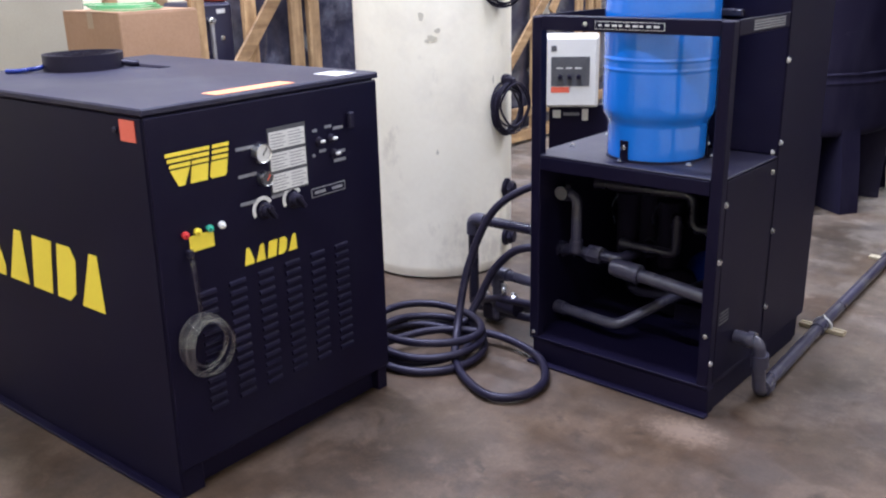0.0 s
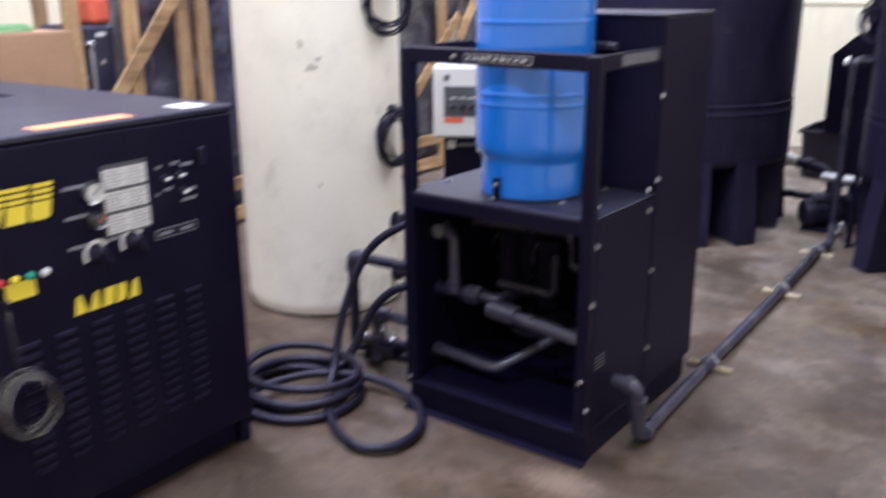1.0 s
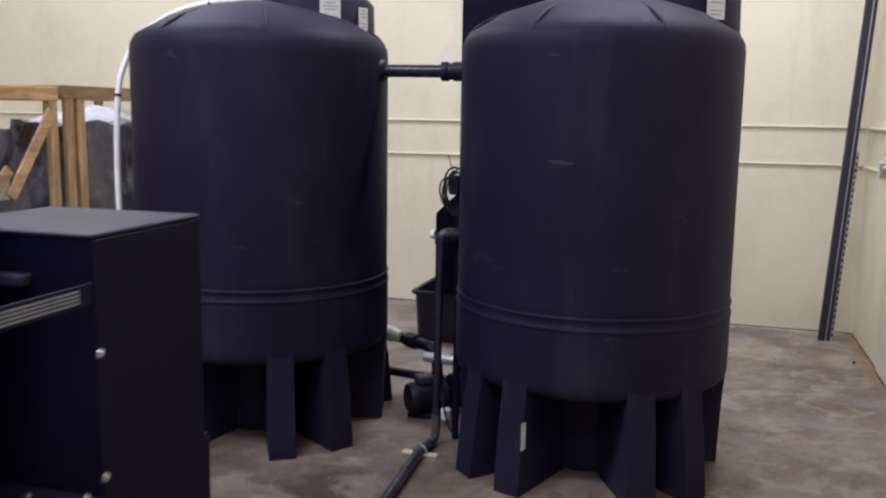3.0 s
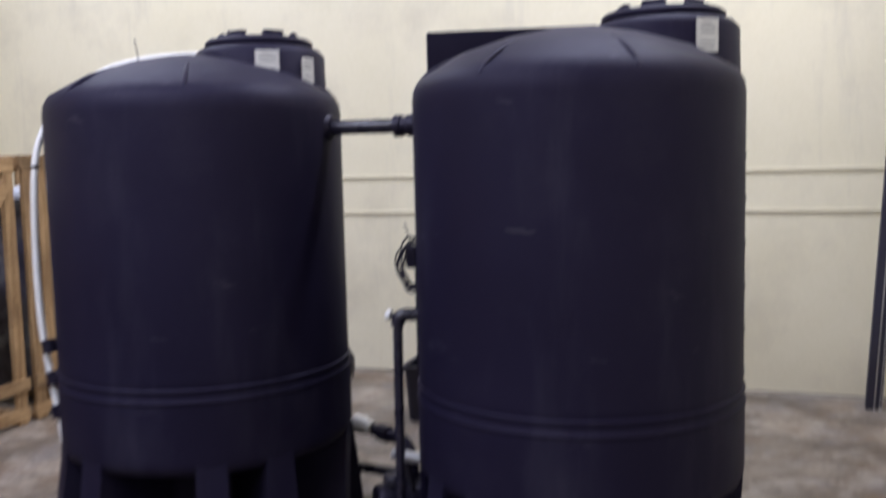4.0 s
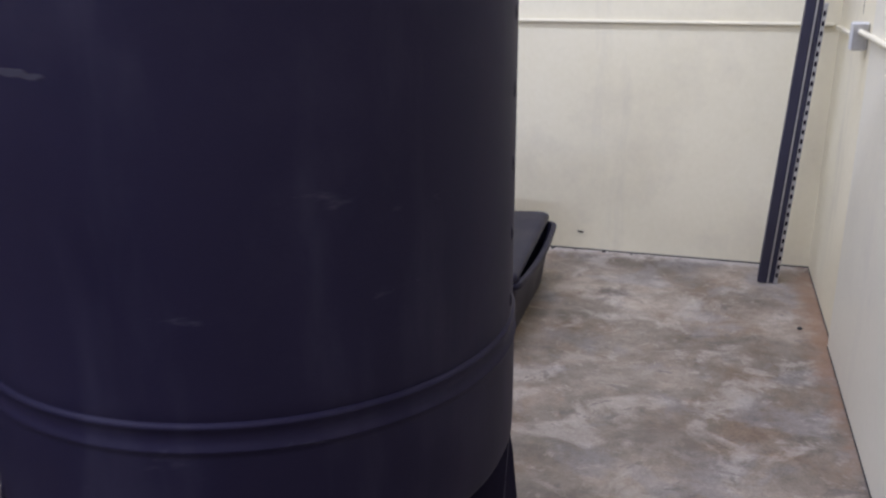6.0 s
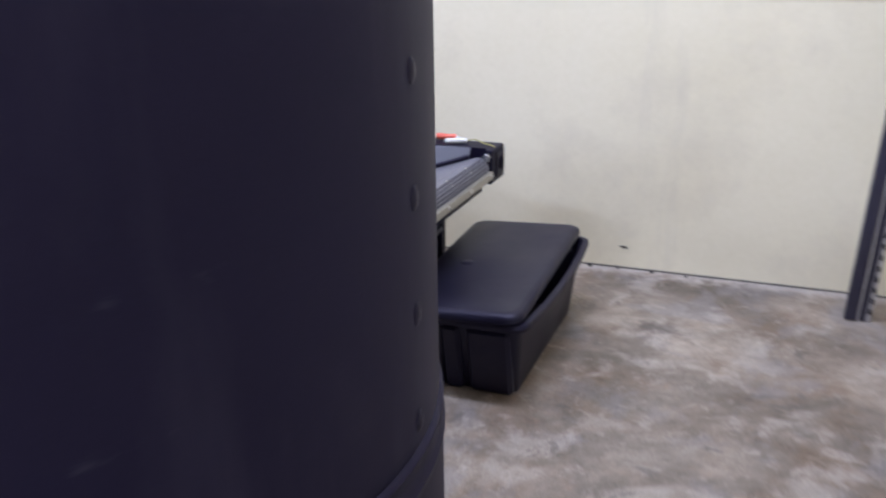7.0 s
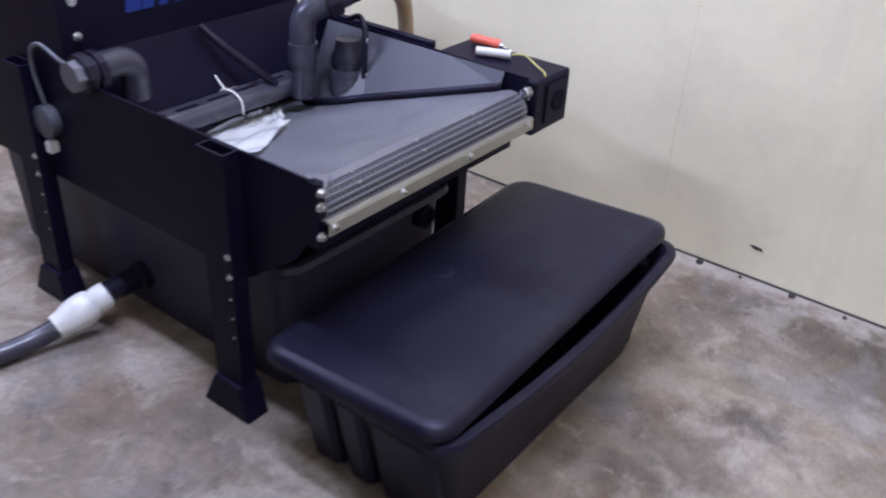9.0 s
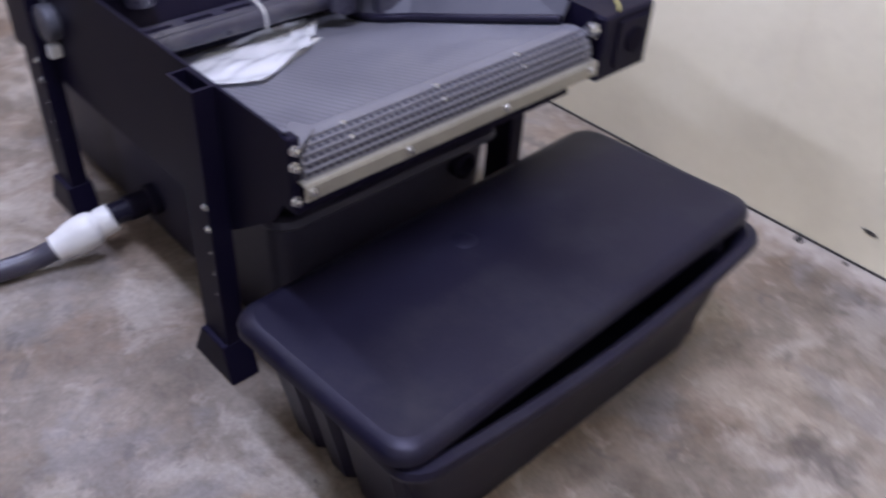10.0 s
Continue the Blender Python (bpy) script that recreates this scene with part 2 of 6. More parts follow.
M_RED = mat("red_sticker", (0.6, 0.1, 0.05), (0.68, 0.14, 0.08), 0.4, scale=10)
M_PAPER = mat("white_label_paper", (0.6, 0.59, 0.56), (0.68, 0.67, 0.64), 0.45, scale=12)
M_INK = mat("grey_print", (0.16, 0.16, 0.175), (0.24, 0.24, 0.255), 0.5, scale=20)
M_INK_DARK = mat("dark_print", (0.05, 0.05, 0.055), (0.08, 0.08, 0.085), 0.5, scale=20)
M_BLUE_VINYL = mat("blue_vinyl", (0.008, 0.02, 0.17), (0.012, 0.03, 0.22), 0.4, scale=8)
def lumber(name, stretch):
    """Rough pine: grain drawn out along the board, knots and stains, each board its own tone."""
    m = mat(name, (0.3, 0.19, 0.085), (0.5, 0.345, 0.17), 0.62, scale=3, fine=30, bump=0.25, dirt_glint=(0.16, 0.095, 0.045), dirt_glint_scale=4, dirt_glint_amount=0.55)
    nt = m.node_tree
    n, l = nt.nodes, nt.links
    b = n["Principled BSDF"]
    tc, mp, t = n.new("ShaderNodeTexCoord"), n.new("ShaderNodeMapping"), n.new("ShaderNodeTexNoise")
    mp.inputs["Scale"].default_value = stretch
    l.new(tc.outputs["Object"], mp.inputs["Vector"])
    l.new(mp.outputs[0], t.inputs["Vector"])
    t.inputs["Scale"].default_value, t.inputs["Detail"].default_value, t.inputs["Distortion"].default_value = 1.0, 6, 0.6
    r = n.new("ShaderNodeValToRGB")
    r.color_ramp.elements[0].position, r.color_ramp.elements[1].position = 0.35, 0.66
    r.color_ramp.elements[0].color, r.color_ramp.elements[1].color = (0.62, 0.55, 0.47, 1), (1.15, 1.12, 1.08, 1)
    l.new(t.outputs[0], r.inputs[0])
    info, own = n.new("ShaderNodeObjectInfo"), n.new("ShaderNodeMapRange")
    own.inputs["To Min"].default_value, own.inputs["To Max"].default_value = 0.68, 1.12
    l.new(info.outputs["Random"], own.inputs[0])
    src = b.inputs["Base Color"].links[0].from_socket
    for other in (r.outputs[0], own.outputs[0]):
        x = n.new("ShaderNodeMix")
        x.data_type, x.blend_type = "RGBA", "MULTIPLY"
        x.inputs[0].default_value = 1.0
        l.new(src, x.inputs[6])
        l.new(other, x.inputs[7])
        src = x.outputs[2]
    l.new(src, b.inputs["Base Color"])
    return m


M_WOOD = lumber("pine_upright", (26, 26, 2.2))
M_SMUDGE = mat("grey_smudge", (0.5, 0.46, 0.36), (0.58, 0.54, 0.43), 0.5, scale=20)
M_WOOD_LEVEL = lumber("pine_level", (26, 2.2, 26))
M_CARDBOARD = mat("brown_cardboard", (0.28, 0.165, 0.085), (0.36, 0.22, 0.125), 0.7, scale=4, fine=60, bump=0.1)
# pale patches painted on for the white glints of creased film
M_WRAP = mat("dark_stretch_wrap", (0.018, 0.017, 0.03), (0.055, 0.053, 0.075), 0.16, scale=2.6, fine=16, bump=1.0, dirt_glint=(0.2, 0.2, 0.24), dirt_glint_scale=4.5, dirt_glint_amount=0.45, spec=0.75)
M_CLEAR_WRAP = mat("pale_stretch_wrap", (0.42, 0.44, 0.5), (0.7, 0.72, 0.78), 0.2, scale=9, fine=30, bump=0.8)
M_NAVY = mat("navy_steel", (0.016, 0.015, 0.034), (0.025, 0.024, 0.048), 0.4, scale=5)
M_GALV = mat("galvanised_steel", (0.4, 0.4, 0.42), (0.55, 0.55, 0.56), 0.4, metal=0.8, scale=20)
M_GAUGE = mat("dull_gauge_metal", (0.1, 0.1, 0.12), (0.16, 0.16, 0.185), 0.4, metal=0.4, scale=20)
M_GREYBOX = mat("light_grey_enamel", (0.55, 0.54, 0.51), (0.6, 0.59, 0.56), 0.4, scale=5)
M_BELT = mat("grey_mesh_belt", (0.115, 0.112, 0.135), (0.15, 0.146, 0.168), 0.4, scale=6, fine=260, bump=0.3)


def weave(m, pitch):
    """Rows of small open links, as dark dots in the colour and in the relief."""
    nt = m.node_tree
    n, l = nt.nodes, nt.links
    b = n["Principled BSDF"]
    tc = n.new("ShaderNodeTexCoord")
    waves = []
    for axis in ("X", "Y"):
        w = n.new("ShaderNodeTexWave")
        w.bands_direction = axis
        w.inputs["Scale"].default_value = 0.314 / pitch
        l.new(tc.outputs["Object"], w.inputs["Vector"])
        waves.append(w.outputs["Fac"])
    mul = n.new("ShaderNodeMath")
    mul.operation = "MULTIPLY"
    l.new(waves[0], mul.inputs[0])
    l.new(waves[1], mul.inputs[1])
    r = n.new("ShaderNodeValToRGB")
    r.color_ramp.elements[0].position, r.color_ramp.elements[1].position = 0.45, 0.75
    r.color_ramp.elements[0].color, r.color_ramp.elements[1].color = (1, 1, 1, 1), (0.35, 0.35, 0.38, 1)
    l.new(mul.outputs[0], r.inputs[0])
    x = n.new("ShaderNodeMix")
    x.data_type, x.blend_type = "RGBA", "MULTIPLY"
    x.inputs[0].default_value = 1.0
    l.new(b.inputs["Base Color"].links[0].from_socket, x.inputs[6])
    l.new(r.outputs[0], x.inputs[7])
    l.new(x.outputs[2], b.inputs["Base Color"])
    return m


M_WEAVE = weave(mat("grey_link_belt", (0.14, 0.137, 0.16), (0.18, 0.176, 0.2), 0.4, scale=6, fine=260, bump=0.3), 0.0159)
M_GUIDE = mat("dark_grey_sheet", (0.06, 0.058, 0.075), (0.085, 0.082, 0.1), 0.42, scale=6, fine=200, bump=0.1)
M_BRASS = mat("dull_brass_strip", (0.33, 0.31, 0.26), (0.4, 0.38, 0.32), 0.4, metal=0.5, scale=14)
M_STRIP = mat("bronze_strap", (0.36, 0.31, 0.2), (0.46, 0.4, 0.27), 0.45, metal=0.5, scale=16)
M_TAN = mat("tan_hose", (0.3, 0.21, 0.12), (0.38, 0.28, 0.17), 0.4, scale=9)
M_TEAL = mat("teal_enamel", (0.03, 0.16, 0.22), (0.04, 0.2, 0.26), 0.4, scale=9)
M_GREEN = mat("green_strap", (0.1, 0.35, 0.12), (0.15, 0.42, 0.17), 0.4, scale=9)
M_BEIGE = mat("beige_enamel", (0.28, 0.25, 0.18), (0.33, 0.3, 0.22), 0.5, scale=3)
M_GREEN_KNOB = mat("green_button", (0.05, 0.32, 0.22), (0.06, 0.36, 0.25), 0.3, scale=20)
M_RED_KNOB = mat("red_button", (0.5, 0.03, 0.03), (0.6, 0.05, 0.04), 0.3, scale=20)


def clear_plastic(name, tint, rough=0.15, weight=0.75):
    m = mat(name, tint, None, rough, scale=20)
    m.node_tree.nodes["Principled BSDF"].inputs["Transmission Weight"].default_value = weight
    m.node_tree.nodes["Principled BSDF"].inputs["IOR"].default_value = 1.4
    return m


M_CLEAR = clear_plastic("clear_vinyl_tube", (0.97, 0.97, 0.96), 0.015, 1.0)
M_BAG = clear_plastic("milky_plastic_bag", (0.92, 0.92, 0.94), 0.12, 0.35)

# ---- mesh helpers ----


def thing(name, m=None, label="", category="", group="", kind=""):
    ob = new(name)
    ob.empty_display_size = 0.05
    ob.matrix_world = m or Matrix()
    return tagged(ob, label, category, group, kind)


def part(name, bm, material, parent=None, label="", smooth=None, m=None):
    """One bmesh becomes one mesh object, under a thing or a part."""
    me = bpy.data.meshes.new(name)
    bmesh.ops.recalc_face_normals(bm, faces=bm.faces)
    if smooth is not None:
        for f in bm.faces:
            f.smooth = True
        for e in bm.edges:
            if len(e.link_faces) == 2 and e.calc_face_angle(0) > radians(smooth):
                e.smooth = False
    bm.to_mesh(me)
    bm.free()
    me.materials.append(material)
    ob = new(name, me)
    if parent:
        ob.parent = parent
    if m is not None:
        ob.matrix_basis = m
    if label:
        ob["label"] = label
    return ob


def setting(name, bm, material, label, category, m=None):
    return tagged(part(name, bm, material, m=m), label, category, kind="structure")


def box(x0, x1, y0, y1, z0, z1, bevel=0.0, bm=None, seg=1, m=None):
    """A box between limits, with softened edges, added to bm."""
    own = bmesh.new()
    mm = Matrix.LocRotScale(((x0 + x1) / 2, (y0 + y1) / 2, (z0 + z1) / 2), None, (abs(x1 - x0), abs(y1 - y0), abs(z1 - z0)))
    bmesh.ops.create_cube(own, size=1, matrix=mm)
    if bevel:
        bmesh.ops.bevel(own, geom=own.edges[:], offset=bevel, segments=seg, profile=0.5, affect="EDGES")
    if m is not None:
        bmesh.ops.transform(own, matrix=m, verts=own.verts)
    return merge(bm, own)


def merge(bm, own):
    if bm is None:
        return own
    me = bpy.data.meshes.new("scrap")
    own.to_mesh(me)
    own.free()
    bm.from_mesh(me)
    bpy.data.meshes.remove(me)
    return bm


def lathe(profile, seg=48, bm=None, m=None, caps=True):
    """Turns (radius, z) pairs about z."""
    own = bmesh.new()
    rings = []
    for r, z in profile:
        if r < 1e-5:
            rings.append([own.verts.new((0, 0, z))])
        else:
            rings.append([own.verts.new((r * math.cos(2 * math.pi * k / seg), r * math.sin(2 * math.pi * k / seg), z)) for k in range(seg)])
    for a, b in zip(rings, rings[1:]):
        for k in range(seg):
            j = (k + 1) % seg
            if len(a) == 1 and len(b) == 1:
                continue
            if len(a) == 1:
                own.faces.new((a[0], b[j], b[k]))
            elif len(b) == 1:
                own.faces.new((a[k], a[j], b[0]))
            else:
                own.faces.new((a[k], a[j], b[j], b[k]))
    if caps:
        for ring in (rings[0], rings[-1]):
            if len(ring) > 1:
                own.faces.new(ring)
    if m is not None:
        bmesh.ops.transform(own, matrix=m, verts=own.verts)
    return merge(bm, own)


def rod(a, b, r, seg=16, bm=None, r2=None):
    """A straight round bar from a to b."""
    a, b = Vector(a), Vector(b)
    q = (b - a).to_track_quat("Z", "Y").to_matrix().to_4x4()
    return lathe([(r, 0), (r if r2 is None else r2, (b - a).length)], seg, bm, Matrix.Translation(a) @ q)


def smooth_path(pts, n=8, closed=False):
    """Catmull-Rom through the points."""
    p = [Vector(v) for v in pts]
    out = []
    count = len(p) if closed else len(p) - 1
    for i in range(count):
        a, b = p[i], p[(i + 1) % len(p)]
        z = p[i - 1] if (i > 0 or closed) else a * 2 - b
        c = p[(i + 2) % len(p)] if (i + 2 < len(p) or closed) else b * 2 - a
        for k in range(n):
            t = k / n
            out.append(0.5 * ((2 * a) + (b - z) * t + (2 * z - 5 * a + 4 * b - c) * t * t + (3 * a - z - 3 * b + c) * t ** 3))
    if not closed:
        out.append(p[-1])
    return out


def tube(pts, r, seg=12, bm=None, n=8, closed=False, smooth=True):
    """A round hose along points."""
    path = smooth_path(pts, n, closed) if smooth else [Vector(v) for v in pts]
    own = bmesh.new()
    rings = []
    up = None
    for i, p in enumerate(path):
        d = (path[(i + 1) % len(path)] - path[i - 1]) if closed else (path[min(i + 1, len(path) - 1)] - path[max(i - 1, 0)])
        d.normalize()
        if up is None:
            up = d.orthogonal().normalized()
        up = (up - d * up.dot(d)).normalized()
        side = d.cross(up)
        rings.append([own.verts.new(p + r * (math.cos(2 * math.pi * k / seg) * up + math.sin(2 * math.pi * k / seg) * side)) for k in range(seg)])
    pairs = list(zip(rings, rings[1:]))
    if closed:
        pairs.append((rings[-1], rings[0]))
    for a, b in pairs:
        for k in range(seg):
            j = (k + 1) % seg
            own.faces.new((a[k], a[j], b[j], b[k]))
    if not closed:
        own.faces.new(rings[0])
        own.faces.new(rings[-1])
    return merge(bm, own)


def prism(outline, thick, bm=None, m=None, bevel=0.0):
    """A flat outline in x, y, given thickness along z."""
    own = bmesh.new()
    vs = [own.verts.new((x, y, 0)) for x, y in outline]
    f = own.faces.new(vs)
    got = bmesh.ops.extrude_face_region(own, geom=[f])
    bmesh.ops.translate(own, vec=(0, 0, thick), verts=[v for v in got["geom"] if isinstance(v, bmesh.types.BMVert)])
    if bevel:
        bmesh.ops.bevel(own, geom=own.edges[:], offset=bevel, segments=1, affect="EDGES")
    if m is not None:
        bmesh.ops.transform(own, matrix=m, verts=own.verts)
    return merge(bm, own)


def pipe_run(pts, r, bm=None, seg=16, bend=0.05):
    """Pipe with straight runs and rounded elbows."""
    p = [Vector(v) for v in pts]
    path = [p[0]]
    for a, b, c in zip(p, p[1:], p[2:]):
        u, w = (a - b).normalized(), (c - b).normalized()
        for k in range(6):
            t = k / 5
            path.append((b + u * bend) * (1 - t) ** 2 + b * 2 * t * (1 - t) + (b + w * bend) * t * t)
    path.append(p[-1])
    return tube(path, r, seg, bm, smooth=False)


def bolts(points, axis, parent, r=0.011, depth=0.008):
    """Hex bolt heads, each a part of its own."""
    turn = {"x": pose(0, 0, 0, 0, 90, 0), "-x": pose(0, 0, 0, 0, -90, 0), "y": pose(0, 0, 0, -90, 0, 0), "-y": pose(0, 0, 0, 90, 0, 0), "z": Matrix()}[axis]
    first = None
    for p in points:
        if first is None:
            bm = lathe([(r * 1.35, 0), (r * 1.35, depth * 0.25), (r, depth * 0.3), (r, depth), (0, depth * 1.15)], 6)
            first = part("bolt", bm, M_CHROME, parent, m=Matrix.Translation(p) @ turn)
        else:
            ob = new("bolt", first.data)
            ob.parent, ob.matrix_basis = parent, Matrix.Translation(p) @ turn


# ---- the building ----
NORTH, EAST, WEST, SOUTH, TOP = 9.58, 1.705, -9.0, -3.5, 6.0
floor_bm = box(WEST, EAST, SOUTH, NORTH, -0.12, 0)
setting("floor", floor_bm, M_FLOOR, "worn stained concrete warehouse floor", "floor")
setting("wall_north", box(WEST - 0.15, EAST + 0.15, NORTH, NORTH + 0.15, -0.12, TOP), M_WALL, "cream painted warehouse wall with scuffs", "wall")
setting("wall_east", box(EAST, EAST + 0.15, SOUTH, NORTH, -0.12, TOP), M_WALL, "cream painted warehouse side wall", "wall")
setting("wall_west", box(WEST - 0.15, WEST, SOUTH, NORTH, -0.12, TOP), M_WALL, "cream painted far warehouse wall", "wall")
setting("wall_south", box(WEST - 0.15, EAST + 0.15, SOUTH - 0.15, SOUTH, -0.12, TOP), M_WALL, "cream painted warehouse wall", "wall")
setting("ceiling", box(WEST, EAST, SOUTH, NORTH, TOP, TOP + 0.15), M_CEIL, "white warehouse ceiling", "ceiling")
setting("wall_gap_north", box(WEST, EAST, NORTH - 0.004, NORTH, 0.001, 0.007), M_GAP, "dark open joint along the wall foot", "trim")
PANEL = 8.43     # a wall sheet stands proud of the east wall up to here
setting("wall_panel_east", box(EAST - 0.022, EAST, SOUTH, PANEL, 0.008, 3.2, 0.004), M_PANEL, "white painted sheet fixed over the side wall", "wall panel")
setting("wall_gap_east", box(EAST - 0.004, EAST, PANEL, NORTH - 0.006, 0.001, 0.007), M_GAP, "dark open joint along the wall foot", "trim")
setting("wall_gap_east", box(EAST - 0.024, EAST, SOUTH, PANEL - 0.002, 0.001, 0.007), M_GAP, "dark open joint along the wall foot", "trim")
for z in (1.67, 1.37):
    setting("wall_rail", box(WEST, EAST - 0.03, NORTH - 0.016, NORTH, z - 0.009, z + 0.009, 0.004), M_RAIL, "cream horizontal wall girt", "wall rail")
setting("wall_rail", box(EAST - 0.03, EAST, SOUTH, NORTH - 0.03, 1.655, 1.675, 0.004), M_RAIL, "cream horizontal wall girt", "wall rail")
setting("wall_rail", box(EAST - 0.022, EAST, 8.66, NORTH - 0.03, 1.35, 1.37, 0.004), M_RAIL, "cream horizontal wall girt", "wall rail")
for i, px in enumerate((-7.17, -4.77, -2.37, 0.033)):
    setting("wall_seam", box(px, px + 0.004, NORTH - 0.0015, NORTH, 0.02, 1.34), M_WALL, "faint vertical panel seam", "trim")

# ---- storage tanks ----


def big_tank(cx, cy, r, hatch, turn):
    t = thing("storage_tank", pose(cx, cy, 0, 0, 0, turn), "tall black polyethylene storage tank with domed top and hatch", "tank", "black tanks")
    prof = [(0, 0.5), (r * 0.9, 0.49), (r - 0.012, 0.5), (r - 0.012, 0.52), (r - 0.012, 0.8), (r - 0.012, 0.82), (r - 0.004, 0.845), (r, 0.865), (r, 0.89), (r, 2.01), (r, 2.03), (r - 0.005, 2.07), (r - 0.03, 2.115),
            (r - 0.09, 2.15), (r * 0.72, 2.21), (r * 0.45, 2.27), (r * 0.2, 2.305), (0, 2.315)]
    part("body", lathe(prof, 96, caps=False), M_POLY, t, smooth=40)
    hx, hy = hatch
    hr = 0.32
    h = Matrix.Translation((hx, hy, 0))
    part("hatch_neck", lathe([(hr + 0.01, 2.06), (hr, 2.1), (hr - 0.005, 2.31), (hr - 0.03, 2.34), (hr - 0.06, 2.35), (0, 2.352)], 40, m=h, caps=False), M_POLY, t, smooth=40)
    lid = part("lid", lathe([(0.245, 2.35), (0.26, 2.36), (0.26, 2.377), (0.245, 2.39), (0.22, 2.395), (0, 2.401)], 40, m=h, caps=False), M_POLY, t, smooth=40)
    for k in range(6):
        a = 2 * math.pi * k / 6 + 0.4
        part("lid_lug", box(-0.05, 0.05, -0.016, 0.016, 2.385, 2.425, 0.006, m=h @ pose(0.17 * math.cos(a), 0.17 * math.sin(a), 0, 0, 0, math.degrees(a) + 90)), M_POLY, lid)
    # pressed ribs running down the dome
    for a in (200, 250, 300, 20, 110, 160):
        c, s = math.cos(radians(a)), math.sin(radians(a))
        pts = [(c * q, s * q, z) for q, z in ((r * 0.62, 2.226), (r * 0.78, 2.186), (r * 0.9, 2.14), (r * 0.965, 2.09))]
        part("dome_rib", tube(pts, 0.011, 8, n=4), M_POLY, t, smooth=60)
    return t


def tank_stand(cx, cy, r, first, gap, tag):
    t = thing("tank_stand", pose(cx, cy, 0), "black moulded polyethylene tank stand with paired radial legs", "tank stand", "tank stands")
    prof = [(r - 0.05, 0.47), (r - 0.026, 0.469), (r - 0.006, 0.482), (r + 0.004, 0.505), (r + 0.006, 0.53), (r + 0.006, 0.56), (r + 0.006, 0.775), (r + 0.006, 0.788), (r + 0.01, 0.793), (r + 0.01, 0.798), (r + 0.004, 0.804), (r + 0.003, 0.838),
            (r + 0.008, 0.844), (r + 0.008, 0.849), (r + 0.002, 0.855), (r - 0.012, 0.858), (r - 0.03, 0.49), (r - 0.05, 0.48)]
    part("ring_wall", lathe(prof, 96, caps=False), M_POLY, t, smooth=50)
    part("floor_cone", lathe([(0.08, 0.36), (0.3, 0.42), (r - 0.05, 0.475), (r - 0.05, 0.485), (0, 0.485)], 48), M_POLY, t, smooth=50)
    # cylinder added to close the view through and keep the space under dark
    part("core", lathe([(0.3, 0.0), (0.31, 0.02), (0.31, 0.4)], 32), M_POLY, t, smooth=40)
    # upright fins stand in pairs, five pairs round the ring
    for k in range(10):
        a_leg = first + 72 * (k // 2) + (gap if k % 2 else 0)
        out = 0.06 if abs(math.sin(radians(a_leg))) > 0.4 else -0.02
        leg_bm = bmesh.new()
        rows = []
        for z, r_out in ((0.0, r + out), (0.03, r + out), (0.3, r + 0.55 * out), (0.45, r + 0.15 * out + 0.001), (0.54, r + 0.002)):
            ring = []
            for rr, width in ((r_out, (-0.066, 0.066)), (0.28, (0.05, -0.05))):
                ring += [leg_bm.verts.new((rr, q, z)) for q in width]
            rows.append(ring)
        for lo, hi in zip(rows, rows[1:]):
            for q in range(4):
                leg_bm.faces.new((lo[q], lo[(q + 1) % 4], hi[(q + 1) % 4], hi[q]))
        leg_bm.faces.new(rows[0])
        leg_bm.faces.new(rows[-1])
        bmesh.ops.bevel(leg_bm, geom=[e for e in leg_bm.edges if e.calc_face_angle(0) > 0.5], offset=0.007, segments=2, affect="EDGES")
        part("leg", leg_bm, M_POLY, t, m=pose(0, 0, 0, 0, 0, a_leg), smooth=40)
    if tag:
        part("tag", box(r + 0.005, r + 0.043, 0.0665, 0.0675, 0.22, 0.35, m=pose(0, 0, 0, 0, 0, first + gap)), M_PAPER, t, "small white paper tag on a leg")
    part("drain_pipe", lathe([(0.045, 0.1), (0.045, 0.36)], 16), M_PVC_DARK, t, smooth=40)
    return t


T2X, T2Y, T2R = -0.066, 6.335, 0.678
T1X, T1Y, T1R = -1.9, 6.33, 0.688
tank_a = big_tank(T2X, T2Y, T2R, (0.335, 0.26), 0)
first = None
# moulded marks; the shade of their dents is put into a dark colour
for k in range(6):
    m = pose(0, 0, 0, 0, 0, 4.5) @ pose(T2R - 0.001, 0, 0.9 + 0.176 * k, 0, 90, 0) @ Matrix.Diagonal((1.7, 1, 1, 1))
    if first is None:
        first = part("volume_mark", lathe([(0.011, 0), (0.011, 0.002), (0.007, 0.005), (0, 0.006)], 14), M_RUBBER, tank_a, "small dark moulded level mark", smooth=50, m=m)
    else:
        ob = new("volume_mark", first.data)
        ob.parent, ob.matrix_basis = tank_a, m
for angle, z, w, h in ((-98, 1.532, 0.04, 0.008), (-94, 1.526, 0.03, 0.006)):
    rim = [(w * math.cos(q), h * (1 + 0.3 * math.sin(3 * q)) * math.sin(q)) for q in [2 * math.pi * k / 14 for k in range(14)]]
    part("scuff", prism(rim, 0.0012, m=pose((T2R - 0.0006) * math.cos(radians(angle)), (T2R - 0.0006) * math.sin(radians(angle)), z, 90, 0, angle + 90)), M_SCUFF, tank_a, "faint pale scuff")
big_tank(T1X, T1Y, T1R, (0.24, 0.2), 0)
tank_stand(T2X, T2Y, T2R, -135, 23, True)
tank_stand(T1X, T1Y, T1R, -57, 25, False)


